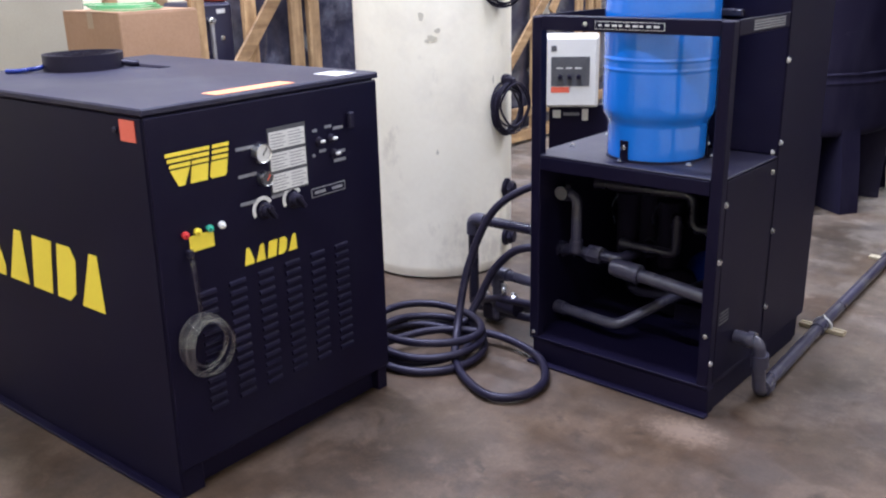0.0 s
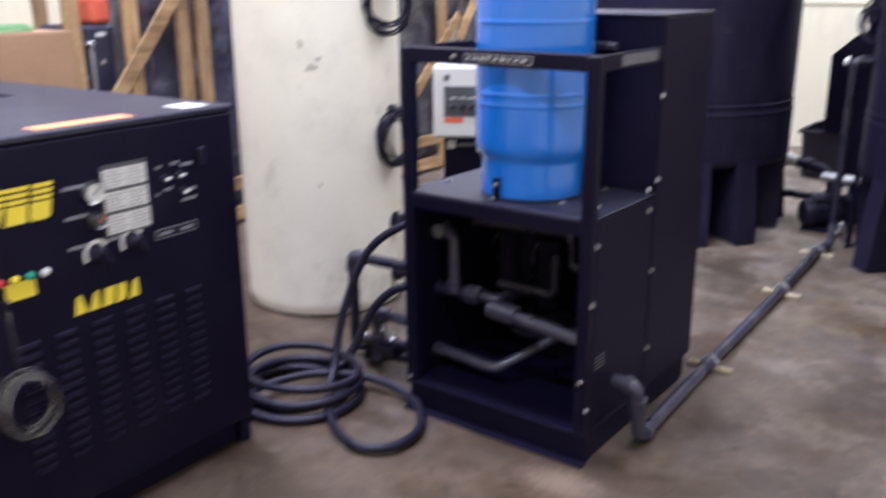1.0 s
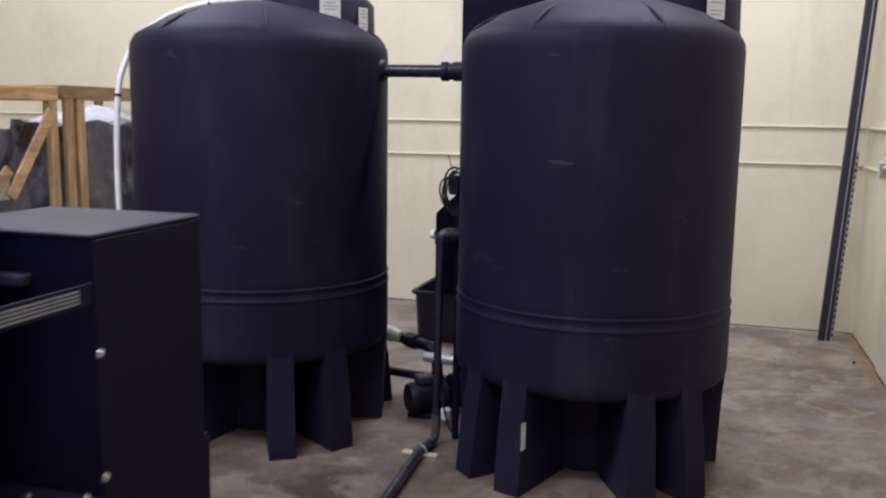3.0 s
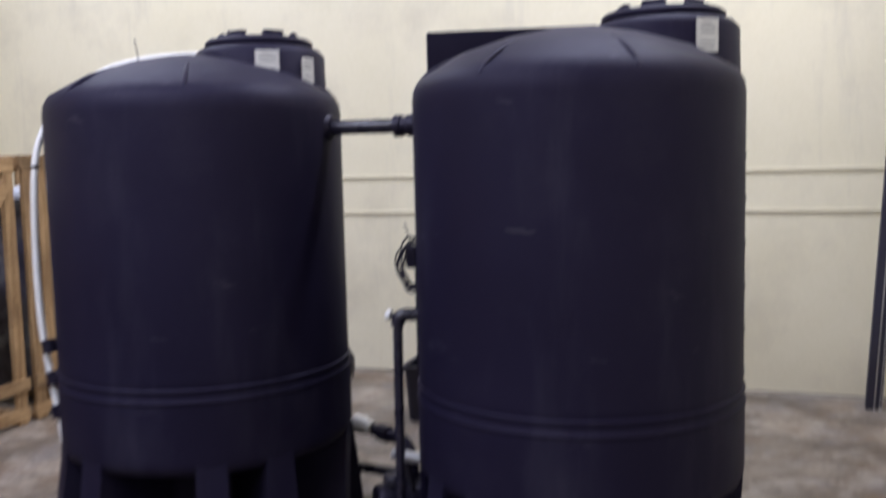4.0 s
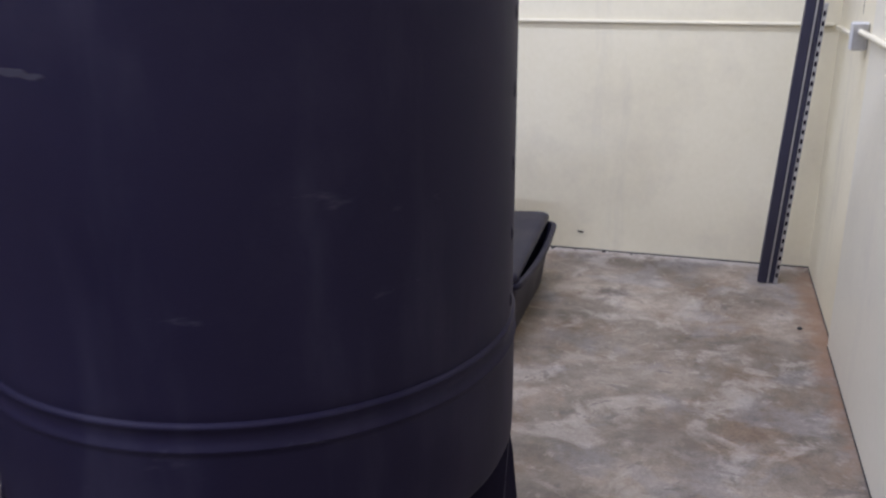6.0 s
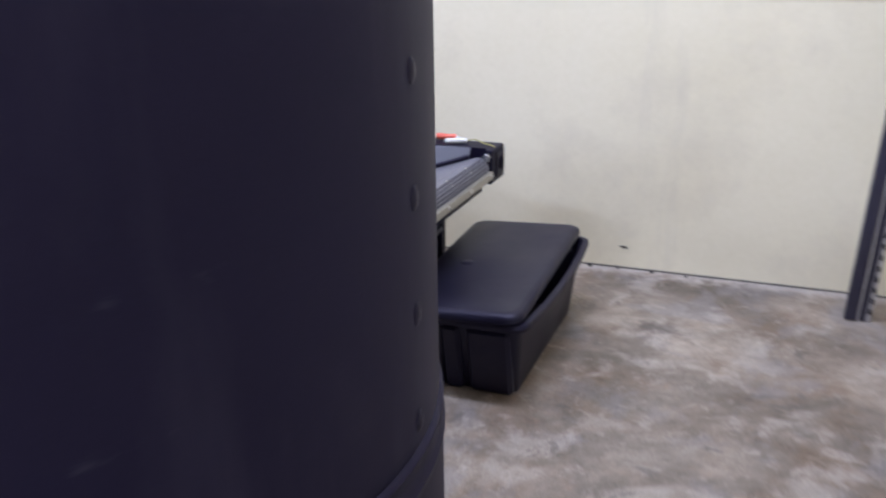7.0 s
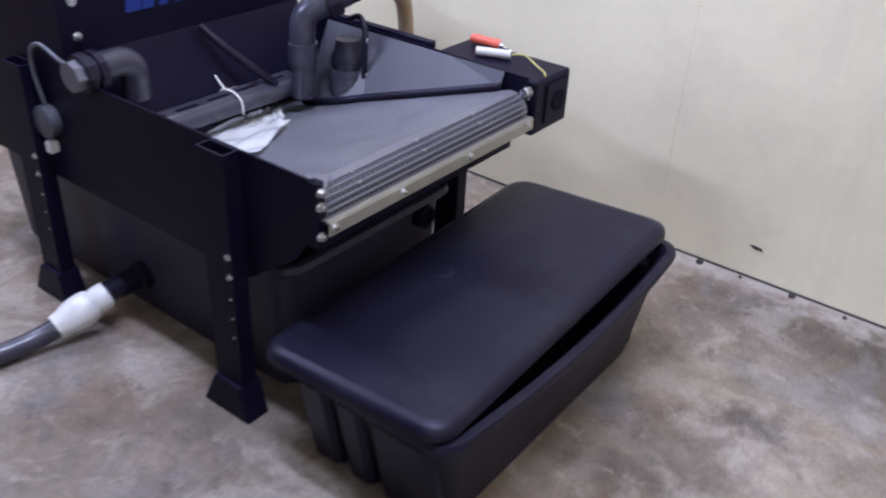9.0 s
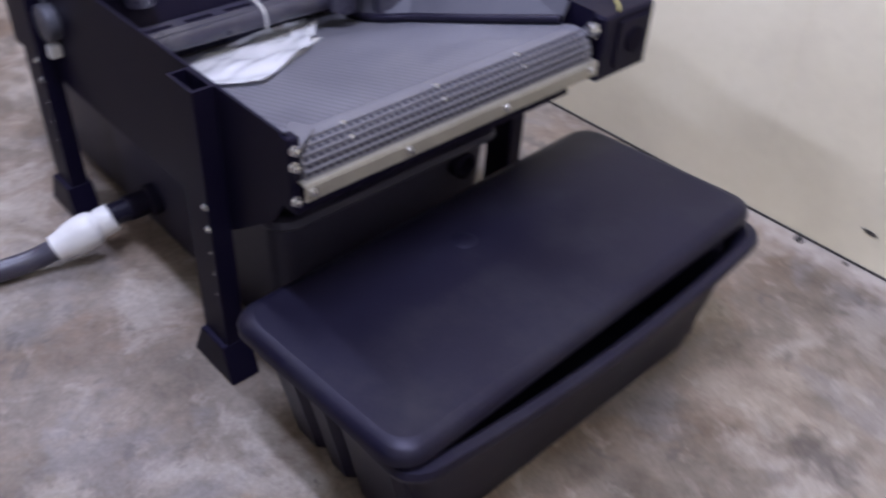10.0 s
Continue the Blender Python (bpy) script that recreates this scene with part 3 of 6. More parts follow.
def tank_label(x, y, z, yaw, w, h, name):
    """A white data label stuck to a hatch, its print as bars."""
    t = thing(name, pose(x, y, z, 90, 0, yaw), "white printed data label stuck on a tank hatch", "label", "tank labels")
    part("sheet", box(-w / 2, w / 2, -h / 2, h / 2, -0.001, 0.0015), M_PAPER, t)
    for k, wide in enumerate((0.5, 0.72, 0.6, 0.0, 0.7, 0.62)):
        if wide:
            part("print_line", box(-w * wide / 2, w * wide / 2, h * 0.36 - k * h * 0.14 - h * 0.018, h * 0.36 - k * h * 0.14 + h * 0.018, 0.0015, 0.0022), M_INK, t)


def stuck(tank_x, tank_y, hatch, angle, z, w, h):
    a = radians(angle)
    rr = 0.3235
    tank_label(tank_x + hatch[0] + rr * math.cos(a), tank_y + hatch[1] + rr * math.sin(a), z, angle + 90, w, h, "tank_label")


stuck(T2X, T2Y, (0.335, 0.26), 307, 2.255, 0.1, 0.13)
stuck(T1X, T1Y, (0.24, 0.2), 306, 2.25, 0.11, 0.12)
stuck(T1X, T1Y, (0.24, 0.2), 343, 2.225, 0.075, 0.12)

# equalising pipe high between the two tanks
ep = thing("equaliser_pipe", None, "black plastic equaliser pipe joining the two tanks", "pipe")
part("pipe", rod((T1X + T1R - 0.05, 6.36, 1.95), (T2X - T2R + 0.03, 6.34, 1.945), 0.033, 20), M_PVC_DARK, ep, smooth=40)
part("flange", lathe([(0.075, 0), (0.075, 0.02), (0.06, 0.03), (0.05, 0.05), (0.04, 0.052)], 24, m=pose(T1X + T1R - 0.03, 6.36, 1.95, 0, 90, 0)), M_RUBBER, ep, smooth=40)
part("coupling", lathe([(0.05, 0), (0.05, 0.03), (0.043, 0.035), (0.043, 0.06), (0.05, 0.065), (0.05, 0.14)], 24, m=pose(T2X - T2R - 0.13, 6.34, 1.945, 0, 90, 0)), M_RUBBER, ep, "black ribbed rubber coupling", smooth=40)

# tall cabinet standing behind the second tank
fc = thing("filter_cabinet", pose(-0.52, 7.06, 0, 0, 0, 11), "tall plain black steel cabinet behind a tank", "cabinet")
part("body", box(-0.43, 0.43, -0.03, 0.05, 0.06, 2.44, 0.006), M_STEEL, fc)
part("plinth", box(-0.4, 0.4, -0.02, 0.04, 0, 0.06, 0.003), M_STEEL, fc)

# ---- white tank ----
WX, WY = -2.76, 3.8
wt = thing("white_tank", pose(WX, WY, 0), "tall cream-white plastic tank with smudges, on the floor", "tank")
WR = 0.4
part("body", lathe([(0, 0.004), (WR - 0.05, 0.0), (WR - 0.012, 0.012), (WR, 0.05), (WR, 0.07), (WR, 1.7), (WR, 1.72), (WR - 0.012, 1.755), (WR - 0.05, 1.78), (WR - 0.09, 1.785), (0, 1.787)], 96, caps=False), M_WHITE_POLY, wt, smooth=35)
part("lid", lathe([(WR - 0.075, 1.785), (WR - 0.08, 1.93), (WR - 0.1, 1.95), (WR - 0.16, 1.96), (0, 1.965)], 64, caps=False), M_WHITE_POLY, wt, smooth=35)


for a, z, w, h in ((-49, 1.2, 0.022, 0.016), (-56, 1.3, 0.012, 0.024), (-45, 1.235, 0.014, 0.012), (-52, 1.19, 0.012, 0.009), (-2, 0.99, 0.006, 0.02), (0, 0.95, 0.008, 0.006), (-47, 0.66, 0.006, 0.01)):
    rim = [(w * (1 + 0.25 * math.sin(3 * q + a)) * math.cos(q), h * (1 + 0.2 * math.cos(2 * q + a)) * math.sin(q)) for q in [2 * math.pi * k / 14 for k in range(14)]]
    part("scuff", prism(rim, 0.0012, m=pose((WR + 0.0004) * math.cos(radians(a)), (WR + 0.0004) * math.sin(radians(a)), z, 90, 0, a + 90)), M_SMUDGE, wt, "small grey smudge")


def cable_coil(x, y, z, rad, yaw, wide=0.82, turns=9, wire=0.0055):
    t = thing("cable_coil", pose(x, y, z, 90, 0, yaw), "coiled black electric cable hanging on the white tank", "cable", "cable coils")
    rng = random.Random(int(z * 1000))
    for k in range(turns):
        rr = rad * (0.8 + 0.26 * rng.random())
        ox, oy = rng.uniform(-0.012, 0.012), rng.uniform(-0.025, 0.02)
        pts = [(ox + rr * wide * math.cos(a) + rng.uniform(-0.005, 0.005), oy + rr * 1.1 * math.sin(a), 0.008 + 0.007 * k + 0.006 * math.sin(3 * a + k)) for a in [2 * math.pi * q / 10 for q in range(10)]]
        part("loop", tube(pts, wire, 8, closed=True, n=5), M_RUBBER, t, smooth=60)
    part("tie", box(-0.016, 0.016, rad * 0.9, rad * 1.3, 0.0, 0.07, 0.005), M_RUBBER, t)
    part("gland", lathe([(0.03, 0), (0.03, 0.02), (0.02, 0.03), (0.02, 0.05)], 16, m=pose(0.01, rad * 1.15, -0.005)), M_RUBBER, t, smooth=40)


cable_coil(WX + (WR + 0.01) * math.cos(radians(5)), WY + (WR + 0.01) * math.sin(radians(5)), 1.465, 0.1, 62, 1.1)
cable_coil(WX + (WR + 0.01) * math.cos(radians(10)), WY + (WR + 0.01) * math.sin(radians(10)), 0.85, 0.11, 80, 0.9)
for z in (0.42, 0.16):
    b = thing("tank_outlet", pose(WX + WR * math.cos(radians(15)), WY + WR * math.sin(radians(15)), z, 90, 0, 105), "black threaded outlet fitting low on the white tank", "fitting", "tank outlets")
    part("flange", lathe([(0.05, -0.004), (0.05, 0.012), (0.03, 0.016), (0.03, 0.05)], 20), M_RUBBER, b, smooth=40)
    part("nut", lathe([(0.04, 0.02), (0.04, 0.04)], 6), M_RUBBER, b)

# ---- hot water pressure washer cabinet ----
PW_W, PW_D, PW_H = 0.93, 1.3, 1.19
pw = thing("pressure_washer", pose(-1.83, 1.565, 0, 0, 0, 2.6), "large black steel pressure washer cabinet with yellow logo shapes", "machine")
LEAN = 0.018     # the near side leans in a little towards the top


def leaning(bm):
    for v in bm.verts:
        if v.co.y < 0.05:
            v.co.y += LEAN * v.co.z
    return bm


part("body", leaning(box(-PW_D, 0, 0, PW_W, 0.09, PW_H - 0.02, 0.006)), M_STEEL, pw)
part("top", box(-PW_D - 0.012, 0.012, 0.01, PW_W + 0.014, PW_H - 0.022, PW_H, 0.005), M_STEEL_LIT_TOP, pw, "scuffed black top panel")
part("foot_rail", box(-PW_D, 0.0, 0.0, 0.08, 0, 0.092, 0.003), M_STEEL, pw)
part("foot_rail", box(-PW_D, 0.0, PW_W - 0.045, PW_W, 0, 0.092, 0.003), M_STEEL, pw)
part("plinth", box(-PW_D + 0.03, -0.03, 0.082, PW_W - 0.047, 0.002, 0.091, 0.003), M_STEEL, pw, "recessed black plinth")
door = part("front_door", leaning(box(0.0005, 0.012, -0.004, PW_W + 0.002, 0.094, PW_H - 0.026, 0.004)), M_STEEL, pw)
part("side_panel", leaning(box(-PW_D + 0.004, -0.0005, -0.006, -0.0005, 0.0, PW_H - 0.026, 0.003)), M_STEEL, pw)
# dark strip added along the side foot in place of its contact shadow
part("base_flange", box(-PW_D + 0.004, -0.004, -0.04, -0.007, 0.0, 0.012, 0.003), M_STEEL, pw)


def slanted(y0, z0, w, h, lean, bm=None, x=0.0125, t=0.0015):
    """A leaning block standing for one sign of a logo, on a face that looks along +x."""
    m = Matrix(((0, 0, 1, x), (1, 0, 0, 0), (0, 1, 0, 0), (0, 0, 0, 1)))
    return prism([(y0, z0), (y0 + w, z0), (y0 + w + lean, z0 + h), (y0 + lean, z0 + h)], t, bm, m)


# yellow three-block logo, its upper half cut into stripes: a wedge, a slanted block and a rounded block
def front_shape(name, pts, x=0.0125, t=0.0015, material=None, label="yellow vinyl logo shape"):
    m = Matrix(((0, 0, 1, x), (1, 0, 0, 0), (0, 1, 0, 0), (0, 0, 0, 1)))
    return part(name, prism(pts, t, None, m), material or M_YELLOW, door, label)


front_shape("logo_block", [(0.102, 0.962), (0.122, 0.962), (0.145, 1.01), (0.079, 1.01)])
front_shape("logo_block", [(0.142, 0.962), (0.2, 0.962), (0.209, 1.01), (0.151, 1.01)])
front_shape("logo_block", [(0.216, 0.962), (0.262, 0.962), (0.27, 0.97), (0.277, 1.01), (0.219, 1.01), (0.21, 0.97)])
for s_ in range(3):
    z0 = 1.015 + 0.0165 * s_
    o = 0.003 * s_
    for y0, y1 in ((0.077 - 0.005 * s_, 0.147 + 0.006 * s_), (0.152 + o, 0.21 + o), (0.221 + o, 0.279 + o)):
        part("logo_stripe", slanted(y0, z0, y1 - y0, 0.0105, 0.002), M_YELLOW, door, "yellow vinyl logo stripe")


def wide_logo(place, y, z, k):
    """A five-part logo: three leaning blocks between two wedges."""
    for pts in ([(0, 0), (0.27, 0), (0.29, 0.07), (0.17, 0.36), (0.08, 0.36)],
                [(0.3, 0), (0.585, 0), (0.565, 0.36), (0.47, 0.36)],
                [(0.61, 0), (0.88, 0), (0.96, 0.36), (0.69, 0.36)],
                [(0.91, 0), (1.08, 0), (1.17, 0.06), (1.22, 0.28), (1.16, 0.36), (0.99, 0.36)],
                [(1.2, 0), (1.485, 0), (1.465, 0.36), (1.37, 0.36)]):
        mid = sum(u for u, v in pts) / len(pts)
        place([(y + k * (mid + 0.87 * (u - mid)), z + k * v) for u, v in pts])


wide_logo(lambda pts: front_shape("logo_block", pts), 0.3, 0.668, 0.148)
SIDE = Matrix(((1, 0, 0, 0), (0, LEAN, -1, -0.0065), (0, 1, 0, 0), (0, 0, 0, 1)))
wide_logo(lambda pts: part("logo_block", prism(pts, 0.0015, m=SIDE), M_YELLOW, pw, "yellow vinyl logo shape on the side"), -1.06, 0.535, 0.515)
# louvre bank: six columns of pressed slots
lv = None
for c in range(6):
    for r_ in range(13):
        y, z = 0.125 + 0.112 * c, 0.635 - 0.031 * r_
        if lv is None:
            bm = bmesh.new()
            prof = [(0, 0), (0.005, -0.004), (0.0075, -0.013), (0.003, -0.016), (0, -0.015)]
            a = [bm.verts.new((px, 0, pz)) for px, pz in prof]
            b2 = [bm.verts.new((px, 0.062, pz)) for px, pz in prof]
            for k in range(5):
                bm.faces.new((a[k], a[(k + 1) % 5], b2[(k + 1) % 5], b2[k]))
            bm.faces.new(a)
            bm.faces.new(b2)
            lv = part("louvre", bm, M_STEEL, door, m=Matrix.Translation((0.012, y, z)))
        else:
            ob = new("louvre", lv.data)
            ob.parent, ob.matrix_basis = door, Matrix.Translation((0.012, y, z))
XF = pose(0.012, 0, 0, 90, 0, 90)   # local x along +y, y up, z out of the front


def on_front(name, bm, material, label="", parent=None, smooth=None):
    return part(name, bm, material, parent or door, label, smooth, m=XF)


def dial(y, z, r, face):
    g = on_front("gauge", lathe([(r, 0), (r, 0.018), (r * 0.94, 0.024), (r * 0.86, 0.022), (r * 0.86, 0.02), (0, 0.02)], 28, m=pose(y, z, 0)), M_CHROME, "round chrome gauge", smooth=40)
    part("gauge_face", lathe([(r * 0.84, 0.0205), (0, 0.0215)], 24, m=pose(y, z, 0), caps=False), face, g)
    part("needle", box(-0.002, 0.002, -r * 0.2, r * 0.65, 0.022, 0.0235, m=pose(y, z, 0, 0, 0, -40)), M_RED if face is M_INK_DARK else M_INK_DARK, g)


dial(0.397, 1.005, 0.031, M_PAPER)
dial(0.405, 0.925, 0.024, M_INK_DARK)
card = on_front("instruction_card", box(0.432, 0.588, 0.866, 1.072, 0, 0.002), M_INK_DARK, "three white instruction panels")
for k in range(3):
    z0 = 0.872 + 0.066 * k
    part("instruction_panel", box(0.437, 0.583, z0, z0 + 0.055, 0.002, 0.003), M_PAPER, card)
    for q in range(5):
        for s in range(2):
            part("print_line", box(0.442 + 0.073 * s, 0.442 + 0.073 * s + 0.05 + 0.012 * ((q * 7 + k) % 2), z0 + 0.007 + q * 0.0095, z0 + 0.0095 + q * 0.0095, 0.003, 0.0035), M_INK, card)
for y, z in ((0.393, 0.828), (0.515, 0.835)):
    arc = bmesh.new()
    pts_o = [(0.042 * math.cos(radians(a)), 0.042 * math.sin(radians(a))) for a in range(30, 211, 15)]
    pts_i = [(0.03 * math.cos(radians(a)), 0.03 * math.sin(radians(a))) for a in range(210, 29, -15)]
    on_front("dial_scale", prism(pts_o + pts_i, 0.0012, m=pose(y, z, 0)), M_PAPER, "white arc scale")
    kn = on_front("thermostat_knob", lathe([(0.027, 0), (0.027, 0.008), (0.022, 0.012), (0.02, 0.028), (0.018, 0.03), (0, 0.03)], 20, m=pose(y + 0.004, z - 0.004, 0)), M_RUBBER, smooth=40)
    part("grip", box(-0.007, 0.007, -0.026, 0.026, 0.028, 0.045, 0.003, m=pose(y + 0.004, z - 0.004, 0, 0, 0, 35)), M_RUBBER, kn)
for y, z in ((0.645, 0.998), (0.7, 1.0), (0.71, 0.948)):
    sw = on_front("switch", lathe([(0.015, 0), (0.015, 0.006), (0.01, 0.009), (0.01, 0.012)], 16, m=pose(y, z, 0)), M_RUBBER, smooth=40)
    part("lever", box(-0.003, 0.016, -0.005, 0.005, 0.01, 0.02, 0.003, m=pose(y, z, 0)), M_PAPER, sw, "white switch lever")
for y, z, w in ((0.63, 1.035, 0.02), (0.69, 1.04, 0.03), (0.735, 1.03, 0.045), (0.735, 0.95, 0.055), (0.735, 0.922, 0.055), (0.62, 0.955, 0.012), (0.345, 1.028, 0.07), (0.345, 0.945, 0.07), (0.34, 0.86, 0.062), (0.455, 0.858, 0.05), (0.66, 0.965, 0.03)):
    on_front("print_line", box(y - w / 2, y + w / 2, z - 0.005, z + 0.005, 0, 0.0012), M_INK)
plate = on_front("name_plate", box(0.598, 0.752, 0.818, 0.848, 0, 0.0015), M_INK, "black name plate with white border")
part("plate_field", box(0.601, 0.749, 0.821, 0.845, 0.0015, 0.002), M_STEEL, plate)
part("plate_bar", box(0.612, 0.66, 0.828, 0.838, 0.002, 0.0026), M_INK, plate)
part("plate_bar", box(0.69, 0.738, 0.828, 0.838, 0.002, 0.0026), M_INK, plate)
on_front("door_latch", box(0.775, 0.8, 1.02, 1.075, 0, 0.018, 0.004), M_RUBBER)
on_front("caution_label", box(0.115, 0.2, 0.762, 0.81, 0, 0.0015), M_YELLOW, "yellow caution label")
for y, m_ in ((0.1, M_RED_KNOB), (0.142, M_YELLOW), (0.185, M_GREEN_KNOB), (0.228, M_WHITE_PVC)):
    on_front("nozzle", lathe([(0.009, 0), (0.0115, 0.005), (0.0115, 0.012), (0.005, 0.014), (0.004, 0.024)], 12, m=pose(y, 0.82, 0)), m_, "coloured spray nozzle in a holder", smooth=40)
part("warning_sticker", leaning(box(-0.1, -0.028, -0.0085, -0.0065, 1.095, 1.155, 0.0)), M_RED, pw, "orange-red warning sticker")
part("side_latch", leaning(box(-0.128, -0.108, -0.018, -0.006, 1.115, 1.132, 0.004)), M_RUBBER, pw)
part("orange_sticker", box(-0.09, -0.02, 0.285, 0.59, PW_H + 0.0005, PW_H + 0.0015), M_ORANGE, pw, "long orange sticker")
part("white_sticker", box(-0.135, -0.025, 0.78, 0.875, PW_H + 0.0005, PW_H + 0.0015), M_PAPER, pw, "white sticker")
part("vent_strip", box(-1.12, -0.8, 0.63, 0.68, PW_H + 0.0002, PW_H + 0.002), M_DARK, pw)
# clear drain tube: drops from its port and hangs in a coil
dt = thing("drain_tube", pose(-1.83, 1.565, 0, 0, 0, 2.6), "coiled clear vinyl drain tube hanging on the cabinet front", "tube")
part("tube_drop", tube([(0.02, 0.105, 0.755), (0.042, 0.1, 0.74), (0.046, 0.1, 0.68), (0.044, 0.105, 0.62), (0.042, 0.108, 0.57)], 0.006, 10), M_CLEAR, dt, smooth=60)
for k in range(6):
    rr = 0.083 - 0.006 * (k % 4)
    pts = [(0.022 + 0.0075 * k + 0.006 * math.sin(2 * a + k), 0.118 + rr * 0.97 * math.cos(a + 0.3 * k) + 0.005 * math.sin(3 * k), 0.483 + rr * 1.1 * math.sin(a + 0.3 * k) - 0.005 * (k % 3)) for a in [2 * math.pi * q / 12 for q in range(12)]]
    part("tube_coil", tube(pts, 0.0046, 10, closed=True, n=4), M_CLEAR, dt, smooth=60)
part("tube_clip", box(0.012, 0.03, 0.098, 0.116, 0.752, 0.775, 0.003), M_RUBBER, dt)

# black belt coil left on the washer
bc = thing("hose_coil", pose(-2.93, 2.01, PW_H), "coiled black flat hose with blue end on the washer top", "hose")
for k in range(5):
    rr = 0.136 - 0.011 * k
    own = lathe([(rr, 0.001), (rr + 0.008, 0.001), (rr + 0.008, 0.058 - 0.003 * k), (rr, 0.058 - 0.003 * k), (rr, 0.001)], 40, caps=False)
    part("turn", own, M_RUBBER, bc, smooth=40)
part("blue_end", tube([(-0.04, -0.128, 0.02), (-0.03, -0.165, 0.014), (-0.065, -0.19, 0.009), (-0.035, -0.205, 0.012), (-0.05, -0.225, 0.009), (-0.085, -0.255, 0.009)], 0.0085, 8), M_BLUE_VINYL, bc, "blue cord end", smooth=60)
part("tail", tube([(0.1, 0.095, 0.02), (0.12, 0.13, 0.012), (0.135, 0.15, 0.012)], 0.012, 8), M_RUBBER, bc, smooth=60)

# ---- pump rack with pressure tank ----
RX0, RX1, RY0, RY1 = -1.585, -0.828, 3.02, 3.935
DECK = 0.85
rk = thing("pump_rack", None, "black steel equipment rack with open front and tank deck", "rack")
SK = 0.1
part("skid", box(RX0 + 0.012, RX1 + 0.002, RY0 + 0.008, RY0 + 0.06, 0, SK - 0.002, 0.004), M_STEEL, rk)
part("skid_flange", box(RX0 + 0.005, RX1 + 0.01, RY0 - 0.026, RY0 + 0.007, 0, 0.012, 0.003), M_STEEL, rk)
part("skid", box(RX0 + 0.015, RX1 - 0.012, RY1 - 0.08, RY1 - 0.03, 0, SK - 0.002, 0.004), M_STEEL, rk)
part("skid", box(RX0 + 0.02, RX0 + 0.07, RY0 + 0.062, RY1 - 0.082, 0, SK - 0.002, 0.004), M_STEEL, rk)
part("skid", box(RX1 - 0.07, RX1 - 0.004, RY0 + 0.062, RY1 - 0.082, 0, SK - 0.002, 0.004), M_STEEL, rk)
part("base_pan", box(RX0, RX1, RY0, RY1, SK, SK + 0.012, 0.003), M_STEEL, rk)
for x0, x1 in ((RX0, RX0 + 0.042), (RX1 - 0.042, RX1)):
    part("front_post", box(x0, x1, RY0, RY0 + 0.042, SK + 0.012, 1.35, 0.004), M_STEEL, rk)
part("rear_post", box(RX0, RX0 + 0.042, RY1 - 0.045, RY1 - 0.003, SK + 0.012, 1.3, 0.004), M_STEEL, rk)
# top rails of angle section
part("front_rail", box(RX0 + 0.042, RX1 - 0.042, RY0, RY0 + 0.006, 1.302, 1.352, 0.002), M_STEEL, rk)
part("front_rail_flange", box(RX0 + 0.042, RX1 - 0.042, RY0 + 0.006, RY0 + 0.042, 1.346, 1.352, 0.002), M_STEEL, rk)
part("left_rail", box(RX0, RX0 + 0.006, RY0 + 0.042, RY1 - 0.045, 1.302, 1.352, 0.002), M_STEEL, rk)
part("right_rail", box(RX1 - 0.006, RX1, RY0 + 0.042, 3.475, 1.302, 1.352, 0.002), M_STEEL, rk)
part("rear_rail", box(RX0 + 0.045, -1.3, RY1 - 0.045, RY1 - 0.003, 1.255, 1.3, 0.003), M_STEEL, rk)
for x0, x1, y0, y1, nm in ((-1.32, -1.06, RY0 - 0.0015, RY0, "front"),):
    pl = part("rail_label", box(x0, x1, y0, y1, 1.312, 1.338), M_PAPER, rk, "black label strip with small print")
    part("label_field", box(x0 + 0.0018, x1 - 0.0018, y0 - 0.0008, y0, 1.3138, 1.3362), M_STEEL, pl)
    for k in range(9):
        xa = x0 + 0.014 + 0.026 * k
        part("print_line", box(xa, xa + 0.012 + 0.004 * (k % 3), y0 - 0.0014, y0 - 0.0008, 1.3215, 1.3285), M_PAPER, pl)
for k in range(4):
    part("rail_label", box(RX1, RX1 + 0.0014, 3.17, 3.43, 1.312 + 0.0085 * k, 1.317 + 0.0085 * k), M_INK, rk, "light print lines")
part("deck", box(RX0 + 0.002, RX1 - 0.002, RY0 + 0.002, RY1 - 0.004, DECK - 0.008, DECK, 0.003), M_STEEL_LIT_TOP, rk, "black deck plate")
part("deck_lip", box(RX0 + 0.042, RX1 - 0.042, RY0 + 0.001, RY0 + 0.007, DECK - 0.058, DECK - 0.009, 0.002), M_STEEL, rk)
part("side_panel", box(RX1 - 0.003, RX1, RY0 + 0.044, RY1 - 0.001, SK + 0.014, DECK - 0.01, 0.001), M_STEEL, rk)
part("back_panel", box(RX0 + 0.008, RX1 - 0.004, RY1 - 0.01, RY1 - 0.005, SK + 0.006, DECK - 0.004), M_STEEL, rk)
part("left_sheet", box(RX0 + 0.002, RX0 + 0.006, RY0 + 0.03, RY1 - 0.006, SK + 0.006, DECK - 0.004), M_STEEL, rk)
for k in range(4):
    part("side_print", box(RX1, RX1 + 0.0012, 3.075 + 0.006 * (k % 2), 3.15, 0.325 + 0.013 * k, 0.33 + 0.013 * k), M_INK_DARK, rk, "small dark printed lines")
cabinet = part("control_cabinet", box(-1.285, RX1 + 0.001, 3.48, RY1 - 0.03, DECK + 0.001, 1.446, 0.005), M_STEEL, rk)
part("cabinet_top", box(-1.29, RX1 + 0.003, 3.475, RY1 - 0.027, 1.447, 1.458, 0.003), M_STEEL_LIT_TOP, cabinet, "scuffed black cabinet top")
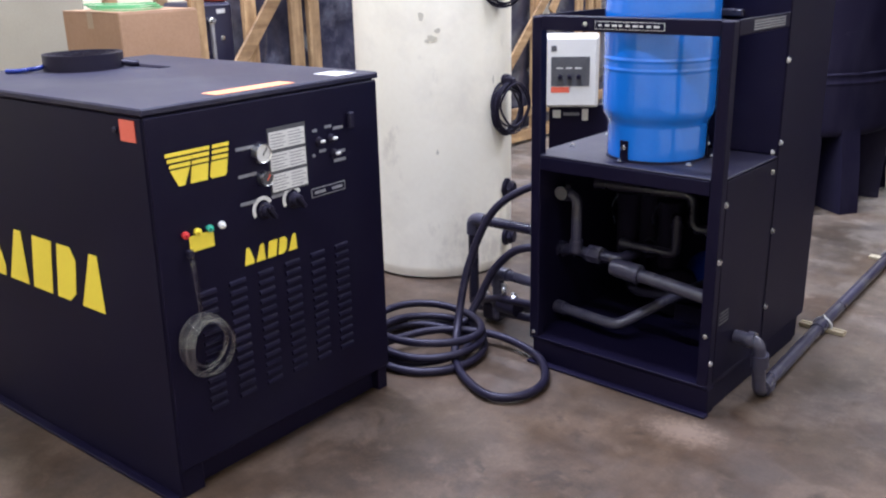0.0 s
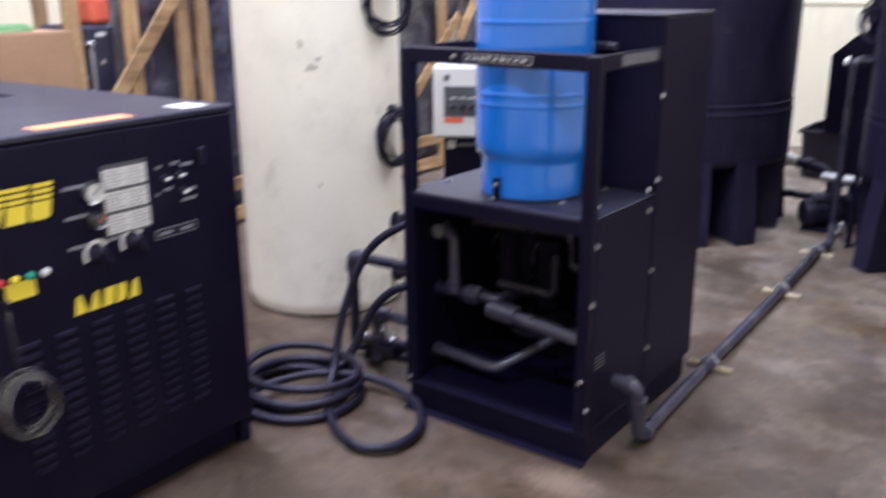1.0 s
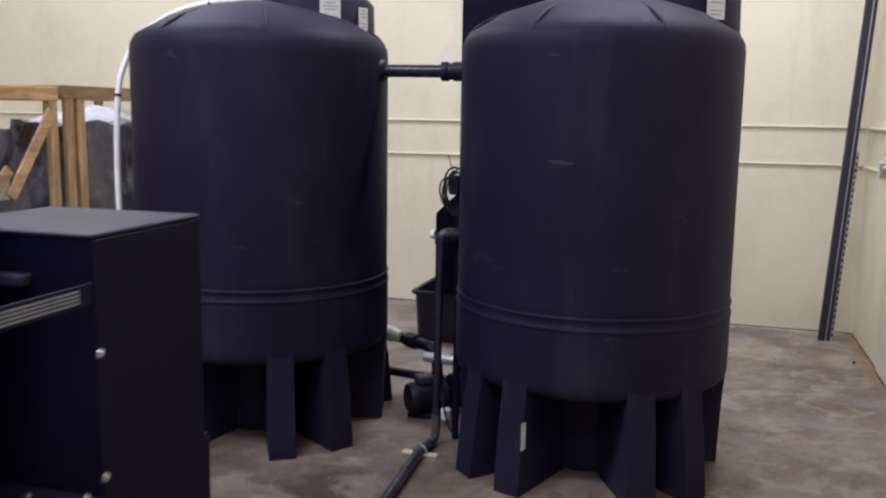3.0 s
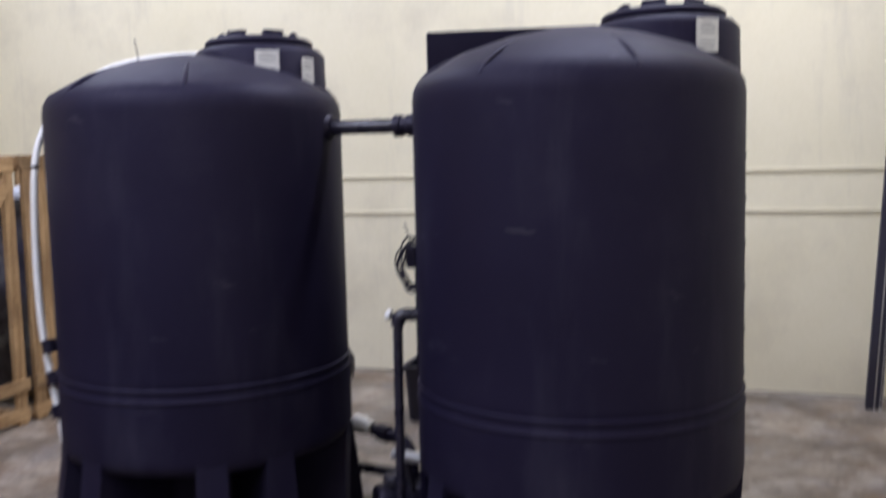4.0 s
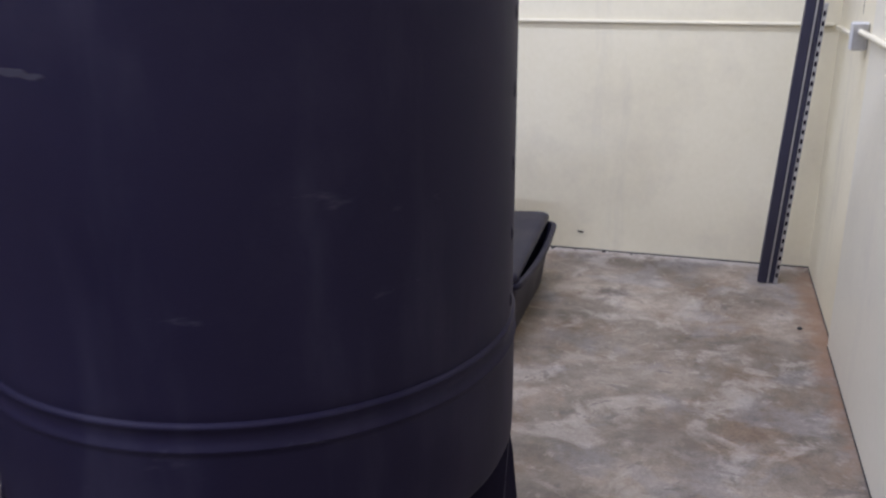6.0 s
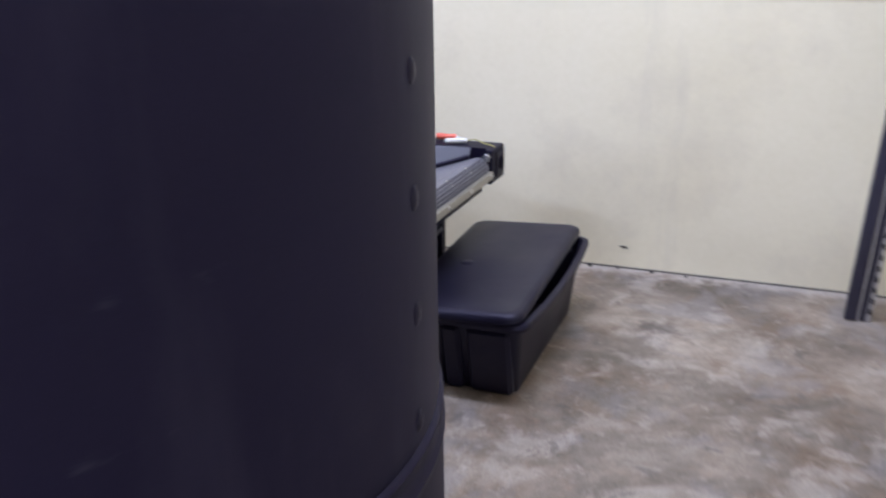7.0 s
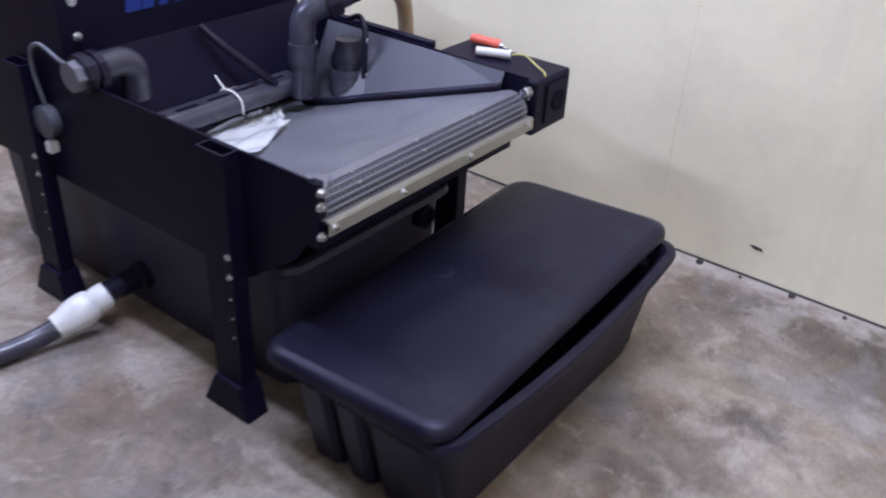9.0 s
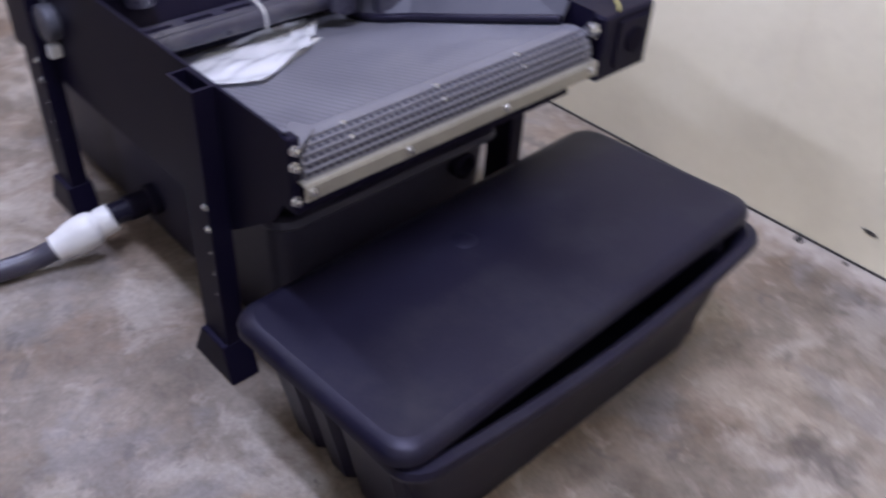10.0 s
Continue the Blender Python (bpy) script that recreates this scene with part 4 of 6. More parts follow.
part("cabinet_hinge", box(-1.2, -0.99, 3.445, 3.479, 1.335, 1.36, 0.004), M_PVC, cabinet)
part("cabinet_skin", box(RX1 + 0.001, RX1 + 0.003, 3.479, RY1 - 0.029, 0.11, 1.444, 0.001), M_STEEL, rk)
bolts([(RX1, 3.06, 0.76), (RX1, 3.04, 0.567), (RX1, 3.03, 0.2), (RX1, 3.44, 0.8), (RX1 + 0.003, 3.485, 0.57), (RX1 + 0.003, 3.485, 0.27), (RX1 + 0.003, 3.485, 1.19), (RX1 + 0.003, 3.485, 0.9), (RX1, 3.42, 0.875)], "x", rk, 0.009)
bolts([(-1.36, RY0, 1.327), (RX0 + 0.02, RY0, 0.13), (RX1 - 0.02, RY0, 0.3)], "-y", rk, 0.007)
bolts([(-1.53, 3.22, DECK), (-1.54, 3.5, DECK), (-1.0, 3.44, DECK), (-0.9, 3.2, DECK), (-1.02, 3.17, DECK)], "z", rk, 0.009)
# pipework in the bay
for pts, r, m_ in (([(-1.57, 3.2, 0.66), (-1.49, 3.2, 0.66), (-1.49, 3.2, 0.43)], 0.021, M_PVC),
                   ([(-1.6, 3.22, 0.425), (-1.3, 3.22, 0.43), (-1.3, 3.5, 0.43)], 0.024, M_PVC_DARK),
                   ([(-1.29, 3.14, 0.43), (-0.84, 3.14, 0.385)], 0.025, M_PVC),
                   ([(-1.58, 3.2, 0.18), (-1.27, 3.16, 0.185), (-1.1, 3.36, 0.3), (-1.05, 3.6, 0.3)], 0.021, M_PVC),
                   ([(-1.5, 3.35, 0.68), (-1.1, 3.4, 0.68), (-1.1, 3.4, 0.55), (-0.9, 3.4, 0.55)], 0.021, M_PVC_DARK),
                   ([(-1.48, 3.55, 0.3), (-1.36, 3.45, 0.22), (-1.18, 3.45, 0.24)], 0.021, M_PVC_DARK),
                   ([(-1.35, 3.3, 0.47), (-1.12, 3.32, 0.46), (-1.12, 3.32, 0.62)], 0.018, M_PVC_DARK)):
    run = part("pipe_run", pipe_run(pts, r, bend=0.04), m_, rk, smooth=40)
    for p, q in ((pts[0], pts[1]), (pts[-1], pts[-2])):
        a, b = Vector(p), Vector(q)
        d = (b - a).normalized()
        part("socket", rod(a + d * 0.005, a + d * 0.05, r * 1.28, 16), m_, run, smooth=40)
part("union_nut", rod((-1.44, 3.22, 0.43), (-1.38, 3.22, 0.43), 0.036, 8), M_PVC, rk)
part("valve_body", rod((-1.27, 3.14, 0.428), (-1.17, 3.14, 0.42), 0.036, 12), M_PVC, rk, smooth=40)
part("elbow_end", lathe([(0.026, 0), (0.028, 0.012), (0.0, 0.014)], 12, m=pose(-1.545, 3.178, 0.67, 90, 0, 0)), M_GALV, rk)
# pump and motor in the back of the bay
pump = part("pump_motor", lathe([(0.0, 0), (0.07, 0.004), (0.085, 0.03), (0.085, 0.25), (0.06, 0.27), (0.03, 0.3)], 24, m=pose(-1.02, 3.55, 0.27, -90, 0, 40)), M_BLUE_VINYL, rk, "dark blue pump motor", smooth=40)
part("pump_volute", lathe([(0.05, 0), (0.1, 0.02), (0.1, 0.09), (0.05, 0.11)], 24, m=pose(-1.25, 3.6, 0.22, 90, 0, 30)), M_DARK, rk, smooth=40)
part("pump_bracket", box(-1.2, -0.95, 3.5, 3.75, 0.112, 0.19, 0.004), M_STEEL, rk)
for k, (x, y) in enumerate(((-1.4, 3.45), (-1.33, 3.5), (-1.2, 3.42))):
    part("filter_bowl", lathe([(0.0, 0.36), (0.035, 0.37), (0.045, 0.4), (0.045, 0.58), (0.055, 0.6), (0.055, 0.64), (0, 0.65)], 20, m=pose(x, y, 0)), M_DARK, rk, smooth=40)
    part("filter_bail", tube([(x - 0.05, y - 0.02, 0.5), (x - 0.052, y - 0.045, 0.58), (x - 0.02, y - 0.055, 0.64)], 0.003, 6), M_CHROME, rk, smooth=60)

# drain elbow and long floor pipe to the tank
fp = thing("floor_pipe", None, "long grey plastic pipe run strapped to the floor", "pipe")
part("pipe", pipe_run([(-0.825, 3.22, 0.24), (-0.735, 3.22, 0.24), (-0.735, 3.26, 0.03), (-0.77, 4.0, 0.03), (-0.81, 5.1, 0.03), (-0.855, 5.95, 0.03), (-0.828, 6.15, 0.035), (-0.826, 6.155, 0.16)], 0.024, bend=0.035), M_PVC, fp, smooth=40)
part("elbow_socket", rod((-0.75, 3.22, 0.24), (-0.775, 3.22, 0.24), 0.031, 16), M_PVC, fp, smooth=40)
part("elbow_socket", rod((-0.733, 3.232, 0.19), (-0.733, 3.24, 0.14), 0.031, 16), M_PVC, fp, smooth=40)
part("elbow_socket", rod((-0.732, 3.29, 0.031), (-0.733, 3.34, 0.031), 0.03, 16), M_PVC, fp, smooth=40)
part("coupling", rod((-0.768, 3.95, 0.03), (-0.773, 4.08, 0.03), 0.029, 16), M_PVC, fp, smooth=40)
part("riser", rod((-0.826, 6.155, 0.15), (-0.822, 6.17, 1.1), 0.021, 16), M_PVC_DARK, fp, "dark upright pipe", smooth=40)
part("top_elbow", pipe_run([(-0.822, 6.17, 1.07), (-0.822, 6.17, 1.12), (-0.68, 6.22, 1.12)], 0.029, bend=0.035), M_PVC_DARK, fp, smooth=40)
part("elbow_plug", lathe([(0.024, 0), (0.024, 0.02), (0.016, 0.026), (0, 0.027)], 14, m=pose(-0.85, 6.168, 1.118, 0, -90, 0)), M_WHITE_PVC, fp, "white pipe plug", smooth=40)
for x, y in ((-0.772, 4.035), (-0.812, 5.14), (-0.857, 5.975)):
    t = thing("pipe_strap", pose(x, y, 0, 0, 0, -3), "short slotted metal channel clamping a pipe to the floor", "strap", "pipe straps")
    part("base_bar", box(-0.095, 0.095, -0.019, -0.006, 0.0, 0.018, 0.002, box(-0.095, 0.095, 0.006, 0.019, 0.0, 0.018, 0.002, box(-0.095, 0.095, -0.006, 0.006, 0.0, 0.004))), M_STRIP, t)
    part("bow", tube([(-0.036, 0, 0.014), (-0.033, 0, 0.036), (0, 0, 0.059), (0.033, 0, 0.036), (0.036, 0, 0.014)], 0.006, 8), M_GALV, t, "grey metal clamp", smooth=60)
    bolts([(0.0, 0, 0.062)], "z", t, 0.007)

# blue well tank on the deck
bt = thing("pressure_tank", pose(-1.2, 3.27, DECK), "glossy blue steel pressure tank standing on the rack deck", "tank")
BR = 0.2
part("shell", lathe([(0.0, 0.142), (BR - 0.036, 0.138), (BR - 0.012, 0.146), (BR - 0.003, 0.16), (BR, 0.18), (BR, 0.2), (BR, 0.31), (BR, 0.315), (BR + 0.002, 0.318), (BR + 0.002, 0.324), (BR, 0.327), (BR, 0.33), (BR, 0.346), (BR, 0.349), (BR + 0.002, 0.352), (BR + 0.002, 0.358), (BR, 0.361),
                     (BR, 0.366), (BR, 0.575), (BR, 0.58), (BR + 0.0018, 0.584), (BR + 0.0018, 0.59), (BR, 0.594), (BR, 0.6), (BR, 0.665)]
                    + [(BR * math.cos(radians(a)) ** 0.82, 0.67 + 0.128 * math.sin(radians(a)) ** 0.95) for a in range(6, 90, 7)] + [(0.0, 0.798)], 64, caps=False), M_BLUE, bt, smooth=35)
part("base_ring", lathe([(0.172, 0.01), (0.176, 0.0), (0.178, 0.01), (0.178, 0.02), (0.178, 0.12), (0.178, 0.128), (0.188, 0.146), (0.172, 0.146), (0.172, 0.01)], 64, caps=False), M_BLUE, bt, smooth=35)
part("foot_rim", lathe([(0.168, 0.0), (0.181, 0.0), (0.181, 0.008), (0.168, 0.008), (0.168, 0.0)], 48, caps=False), M_RUBBER, bt)
for a in (-100, 20, 140):
    m = pose(0, 0, 0, 0, 0, a)
    br = part("bracket", box(0.179, 0.183, -0.018, 0.018, 0.0, 0.075, 0.001, box(0.179, 0.215, -0.018, 0.018, 0.0, 0.004, 0.001)), M_STEEL, bt, "black bracket", m=m)
    bolts([(0.183, 0, 0.05)], "x", br, 0.008)
    bolts([(0.2, 0, 0.004)], "z", br, 0.008)

# hoses on the floor beside the rack
hs = thing("supply_hose", None, "thick black rubber hose looping over the concrete floor from the rack", "hose")
part("hose", tube([(-1.6, 3.25, 0.66), (-1.72, 3.22, 0.66), (-1.86, 3.14, 0.55), (-1.93, 3.06, 0.32), (-1.9, 2.95, 0.1), (-1.75, 2.76, 0.03), (-1.52, 2.64, 0.024), (-1.4, 2.7, 0.024), (-1.4, 2.86, 0.024), (-1.55, 3.02, 0.03),
                   (-1.78, 3.04, 0.05), (-1.98, 2.92, 0.06), (-2.08, 2.72, 0.05), (-2.1, 2.5, 0.04)], 0.0165, 14, n=10), M_RUBBER, hs, smooth=60)
part("hose_end", rod((-1.63, 3.25, 0.66), (-1.57, 3.25, 0.66), 0.028, 14), M_CHROME, hs, "steel hose end", smooth=40)
hc = thing("floor_hose_coil", None, "black rubber hose coiled on the concrete floor between machines", "hose")
for k, (cx, cy, rx, ry, z) in enumerate(((-1.98, 2.83, 0.25, 0.24, 0.022), (-1.97, 2.85, 0.225, 0.215, 0.062), (-2.0, 2.83, 0.2, 0.19, 0.026), (-2.0, 2.87, 0.24, 0.2, 0.1))):
    pts = [(cx + rx * math.cos(a), cy + ry * math.sin(a), z + 0.006 * math.sin(2 * a + k)) for a in [2 * math.pi * q / 14 for q in range(14)]]
    part("turn", tube(pts, 0.0165, 12, closed=True, n=5), M_RUBBER, hc, smooth=60)
h2 = thing("return_hose", None, "second black rubber hose from the rack down to the coil", "hose")
part("hose", tube([(-1.59, 3.25, 0.385), (-1.7, 3.24, 0.395), (-1.8, 3.21, 0.37), (-1.88, 3.17, 0.28), (-1.92, 3.12, 0.16), (-1.94, 3.05, 0.07), (-1.95, 2.98, 0.06)], 0.018, 12), M_RUBBER, h2, smooth=60)
part("hose_end", rod((-1.64, 3.246, 0.389), (-1.586, 3.25, 0.385), 0.023, 12), M_CHROME, h2, "steel hose end", smooth=40)
ip = thing("inlet_pipe", None, "dark plastic inlet pipes with elbows and hose clamps beside the rack", "pipe")
part("pipe", pipe_run([(-1.585, 3.26, 0.463), (-2.07, 3.265, 0.455), (-2.072, 3.268, 0.04), (-1.9, 3.36, 0.04), (-1.59, 3.5, 0.12)], 0.023, bend=0.035), M_PVC_DARK, ip, smooth=40)
part("elbow", pipe_run([(-2.0, 3.264, 0.456), (-2.07, 3.265, 0.455), (-2.07, 3.265, 0.385)], 0.03, bend=0.035), M_PVC, ip, smooth=40)
part("socket", rod((-1.66, 3.261, 0.462), (-1.59, 3.26, 0.463), 0.029, 14), M_GALV, ip, "bright steel coupling", smooth=40)
part("branch", pipe_run([(-1.59, 3.22, 0.245), (-1.9, 3.22, 0.25), (-1.9, 3.22, 0.04)], 0.023, bend=0.035), M_PVC, ip, smooth=40)
part("elbow", pipe_run([(-1.84, 3.22, 0.249), (-1.9, 3.22, 0.25), (-1.9, 3.22, 0.19)], 0.029, bend=0.03), M_PVC, ip, smooth=40)
part("drain_hose", tube([(-1.6, 3.17, 0.175), (-1.72, 3.16, 0.17), (-1.86, 3.18, 0.15), (-1.98, 3.22, 0.1), (-2.0, 3.3, 0.05), (-1.85, 3.4, 0.03)], 0.017, 10), M_RUBBER, ip, smooth=60)
part("drain_hose", tube([(-1.6, 3.2, 0.1), (-1.75, 3.19, 0.09), (-1.9, 3.24, 0.06), (-1.95, 3.36, 0.03), (-1.8, 3.45, 0.03)], 0.017, 10), M_RUBBER, ip, smooth=60)
part("check_valve", rod((-1.86, 3.19, 0.12), (-1.76, 3.18, 0.125), 0.034, 12), M_RUBBER, ip, smooth=40)
part("drain_valve", box(-1.98, -1.88, 3.2, 3.28, 0.02, 0.1, 0.015), M_RUBBER, ip)
for x, y, z in ((-1.965, 3.21, 0.13), (-1.84, 3.18, 0.19), (-1.78, 3.17, 0.165), (-1.68, 3.17, 0.17), (-1.86, 3.2, 0.13), (-1.7, 3.24, 0.395)):
    part("hose_clamp", lathe([(0.02, 0), (0.024, 0.004), (0.024, 0.016), (0.02, 0.02)], 14, m=pose(x, y, z, 0, 80, 20)), M_CHROME, ip, smooth=40)
    part("clamp_screw", box(-0.006, 0.012, -0.006, 0.006, 0.02, 0.034, 0.002, m=pose(x, y, z)), M_CHROME, ip)

# starter box on its post, behind the rack
cb = thing("starter_box", pose(-2.455, 4.605, 0, 0, 0, 33), "light grey electrical starter box on a black post", "control box")
BZ = 0.75
part("enclosure", box(-0.16, 0.16, -0.1, 0.1, BZ, BZ + 0.39, 0.012, seg=2), M_GREYBOX, cb)
part("door", box(-0.15, 0.15, -0.115, -0.1, BZ + 0.01, BZ + 0.38, 0.006), M_GREYBOX, cb)
part("control_panel", box(-0.1, 0.11, -0.119, -0.115, BZ + 0.12, BZ + 0.28, 0.001), M_INK_DARK, cb, "dark control panel")
for k in range(3):
    part("selector", lathe([(0.014, 0), (0.012, 0.02), (0, 0.02)], 12, m=pose(-0.05 + 0.05 * k, -0.119, BZ + 0.17, 90, 0, 0)), M_RUBBER, cb, smooth=40)
    part("panel_print", box(-0.07 + 0.05 * k, -0.035 + 0.05 * k, -0.1196, -0.119, BZ + 0.215, BZ + 0.222), M_PAPER, cb)
part("red_label", box(-0.1, 0.0, -0.117, -0.115, BZ + 0.085, BZ + 0.115), M_RED, cb, "red label")
part("lock", box(-0.1, -0.07, -0.119, -0.115, BZ + 0.31, BZ + 0.34, 0.002), M_INK_DARK, cb)
part("post", box(-0.11, 0.34, 0.0, 0.04, 0, BZ, 0.004), M_STEEL, cb)
part("post_label", box(-0.09, -0.045, -0.002, 0, BZ - 0.075, BZ - 0.03), M_PAPER, cb, "small white code label")
part("post_label", box(0.075, 0.11, -0.002, 0, BZ - 0.09, BZ - 0.025), M_PAPER, cb, "small white code label")
part("post_print", box(-0.03, 0.06, -0.002, 0, BZ - 0.062, BZ - 0.045), M_INK, cb)
part("foot_plate", box(-0.16, 0.16, -0.1, 0.12, 0, 0.008, 0.002), M_STEEL, cb)

# ---- crates and goods at the west side ----
CF = -4.2


def crate(y0, y1, depth, top, seed, braces, posts):
    rng = random.Random(seed)
    t = thing("wooden_crate", None, "rough pine crate frame round shrink-wrapped goods", "crate", "pine crates")

    def board(a, b, w, th):
        a, b = Vector(a), Vector(b)
        own = bmesh.new()
        d = b - a
        bmesh.ops.create_cube(own, size=1, matrix=Matrix.LocRotScale((0, 0, 0), None, (w, th, d.length)))
        bmesh.ops.bevel(own, geom=own.edges[:], offset=0.004, segments=1, affect="EDGES")
        q = d.to_track_quat("Z", "X").to_matrix().to_4x4() if abs(d.normalized().z) < 0.99 else Matrix()
        bmesh.ops.transform(own, matrix=Matrix.Translation((a + b) / 2) @ q, verts=own.verts)
        return own

    for y in posts:
        part("post", box(CF - 0.04, CF, y - 0.045, y + 0.045, 0.12, top - 0.1, 0.004), M_WOOD, t)
        part("rear_post", box(CF - depth, CF - depth + 0.04, y - 0.045, y + 0.045, 0.12, top - 0.1, 0.004), M_WOOD, t)
    part("top_rail", box(CF - 0.04, CF + 0.002, y0, y1, top - 0.1, top, 0.004), M_WOOD_LEVEL, t)
    part("rear_rail", box(CF - depth, CF - depth + 0.04, y0, y1, top - 0.1, top, 0.004), M_WOOD_LEVEL, t)
    for y in (y0 + 0.02, y1 - 0.02):
        part("cross_rail", box(CF - depth + 0.04, CF - 0.04, y - 0.02, y + 0.02, top - 0.1, top - 0.002, 0.004), M_WOOD, t)
    part("base_board", box(CF - 0.04, CF + 0.004, y0, y1, 0.03, 0.12, 0.004), M_WOOD_LEVEL, t)
    part("base_board", box(CF - depth, CF - depth + 0.04, y0, y1, 0.03, 0.12, 0.004), M_WOOD_LEVEL, t)
    for k in range(4):
        y = y0 + 0.06 + (y1 - y0 - 0.12) * k / 3
        part("skid", box(CF - depth, CF, y - 0.045, y + 0.045, 0.0, 0.03, 0.003), M_WOOD, t)
    part("mid_board", box(CF + 0.004, CF + 0.024, y0, y1, 0.24, 0.33, 0.004), M_WOOD_LEVEL, t)
    for (ya, za), (yb, zb) in braces:
        ang = math.degrees(math.atan2(zb - za, yb - ya))
        ln = math.hypot(yb - ya, zb - za)
        part("brace", box(-0.011, 0.011, -ln / 2, ln / 2, -0.045, 0.045, 0.004, m=pose(CF + 0.014, (ya + yb) / 2, (za + zb) / 2, ang, 0, 0)), M_WOOD_LEVEL, t, "diagonal pine brace")
    return t


def wrapped_load(y0, y1, depth, z0, z1, seed, pale_top):
    """A lumpy palletised machine under stretch film."""
    rng = random.Random(seed)
    t = thing("wrapped_goods", None, "goods wrapped in creased dark stretch film inside a crate", "wrapped goods", "wrapped goods")
    bm = bmesh.new()
    bmesh.ops.create_cube(bm, size=1, matrix=Matrix.LocRotScale((CF - 0.06 - depth / 2, (y0 + y1) / 2, (z0 + z1) / 2), None, (depth, y1 - y0, z1 - z0)))
    bmesh.ops.subdivide_edges(bm, edges=bm.edges[:], cuts=26, use_grid_fill=True)
    cy, cz = (y0 + y1) / 2, (z0 + z1) / 2
    for v in bm.verts:
        o = noise.noise(v.co * 2.3 + Vector((seed, 0, 0)))
        f = 1.6 * abs(noise.noise(Vector((v.co.x * 5, v.co.y * 5 + 2.5 * v.co.z, v.co.z * 11 + seed)))) + 0.5 * noise.noise(v.co * 19)
        up = max(0, (v.co.z - cz) / (z1 - z0))
        v.co.x += -0.05 * abs(o) - 0.02 * abs(f) - 0.06 * up * (1 if v.co.x > CF - 0.06 - depth / 2 else -1)
        v.co.y += 0.06 * o + 0.015 * f - (v.co.y - cy) * up * 0.25
        if v.co.z > cz:
            v.co.z += 0.05 * o + 0.02 * f
    part("film", bm, M_WRAP, t, smooth=70)
    if pale_top:
        bm = bmesh.new()
        bmesh.ops.create_cube(bm, size=1, matrix=Matrix.LocRotScale((CF - 0.1 - depth / 2, cy, z1), None, (depth * 0.86, (y1 - y0) * 0.8, 0.24)))
        bmesh.ops.subdivide_edges(bm, edges=bm.edges[:], cuts=14, use_grid_fill=True)
        for v in bm.verts:
            ex, ey = (v.co.x - (CF - 0.1 - depth / 2)) / (depth * 0.43), (v.co.y - cy) / ((y1 - y0) * 0.4)
            v.co.z -= 0.09 * (ex * ex + ey * ey) * (1 if v.co.z > z1 else 0.4)
            v.co += Vector((0.02, 0.03, 0.045)) * noise.noise(v.co * 5 + Vector((seed, 2, 0))) + Vector((0.012, 0.0, 0.016)) * abs(noise.noise(v.co * 15))
        part("film_cap", bm, M_CLEAR_WRAP, t, "pale clear film over the top", smooth=70)
    part("paper", box(CF - 0.068, CF - 0.062, y1 - 0.35, y1 - 0.22, z1 - 0.5, z1 - 0.32), M_PAPER, t, "white delivery paper")


crate(3.345, 5.3, 1.0, 1.86, 3, (((3.575, 0.9), (4.155, 1.62)), ((4.5, 0.3), (5.1, 0.9))), (3.392, 3.76, 4.12, 4.265, 5.26))
crate(5.36, 7.5, 1.0, 1.88, 5, (((6.2, 0.55), (6.95, 1.3)), ((6.95, 1.1), (7.4, 1.7))), (5.4, 6.75, 7.44))
crate(7.56, 9.3, 1.0, 1.9, 7, (((8.5, 1.15), (9.2, 1.75)),), (7.62, 7.75, 8.55, 9.25))
wrapped_load(3.88, 5.15, 0.8, 0.125, 1.5, 11, False)
wrapped_load(5.55, 7.25, 0.8, 0.125, 1.58, 17, True)
wrapped_load(7.85, 9.1, 0.8, 0.125, 1.6, 23, True)

# carton on a pallet, with a loose green strap
pal = thing("pallet", pose(-4.42, 3.03, 0), "weathered pine pallet under cartons", "pallet")
for k in range(6):
    part("deck_board", box(-0.36, 0.36, -0.24 + 0.09 * k, -0.17 + 0.09 * k, 0.1, 0.12, 0.003), M_WOOD, pal)
for x in (-0.32, 0, 0.32):
    part("bearer", box(x - 0.04, x + 0.04, -0.24, 0.28, 0.0, 0.1, 0.003), M_WOOD, pal)


def carton(x0, x1, y0, y1, z0, z1, label):
    t = thing("carton", pose((x0 + x1) / 2, (y0 + y1) / 2, z0), label, "box", "cartons")
    w, d, h = (x1 - x0) / 2, (y1 - y0) / 2, z1 - z0
    part("sides", box(-w, w, -d, d, 0, h - 0.005, 0.006), M_CARDBOARD, t)
    part("flap", box(-w + 0.002, -0.002, -d, d, h - 0.005, h, 0.001), M_CARDBOARD, t)
    part("flap", box(0.002, w - 0.002, -d, d, h - 0.005, h, 0.001), M_CARDBOARD, t)
    part("tape", box(-0.03, 0.03, -d - 0.001, d + 0.001, h, h + 0.0008), M_TAN, t, "brown packing tape")
    part("tape_end", box(-0.03, 0.03, -d - 0.0012, -d, h - 0.09, h - 0.001), M_TAN, t, "brown packing tape")
    return t


carton(-4.74, -4.1, 2.83, 3.31, 0.12, 0.73, "large brown cardboard carton on a pallet")
carton(-4.72, -4.11, 2.84, 3.325, 0.73, 1.325, "brown cardboard carton stacked on another")
st = thing("packing_strap", pose(-4.4, 3.06, 1.326), "loose green plastic packing strap on a carton", "strap")
for k in range(3):
    pts = [(0.24 * math.cos(a) + 0.02 * k, 0.17 * math.sin(a) - 0.03 * k, 0.006 + 0.012 * k + 0.004 * math.sin(2 * a)) for a in [2 * math.pi * q / 12 for q in range(12)]]
    part("loop", tube(pts, 0.004, 6, closed=True, n=4), M_GREEN, st, smooth=60)
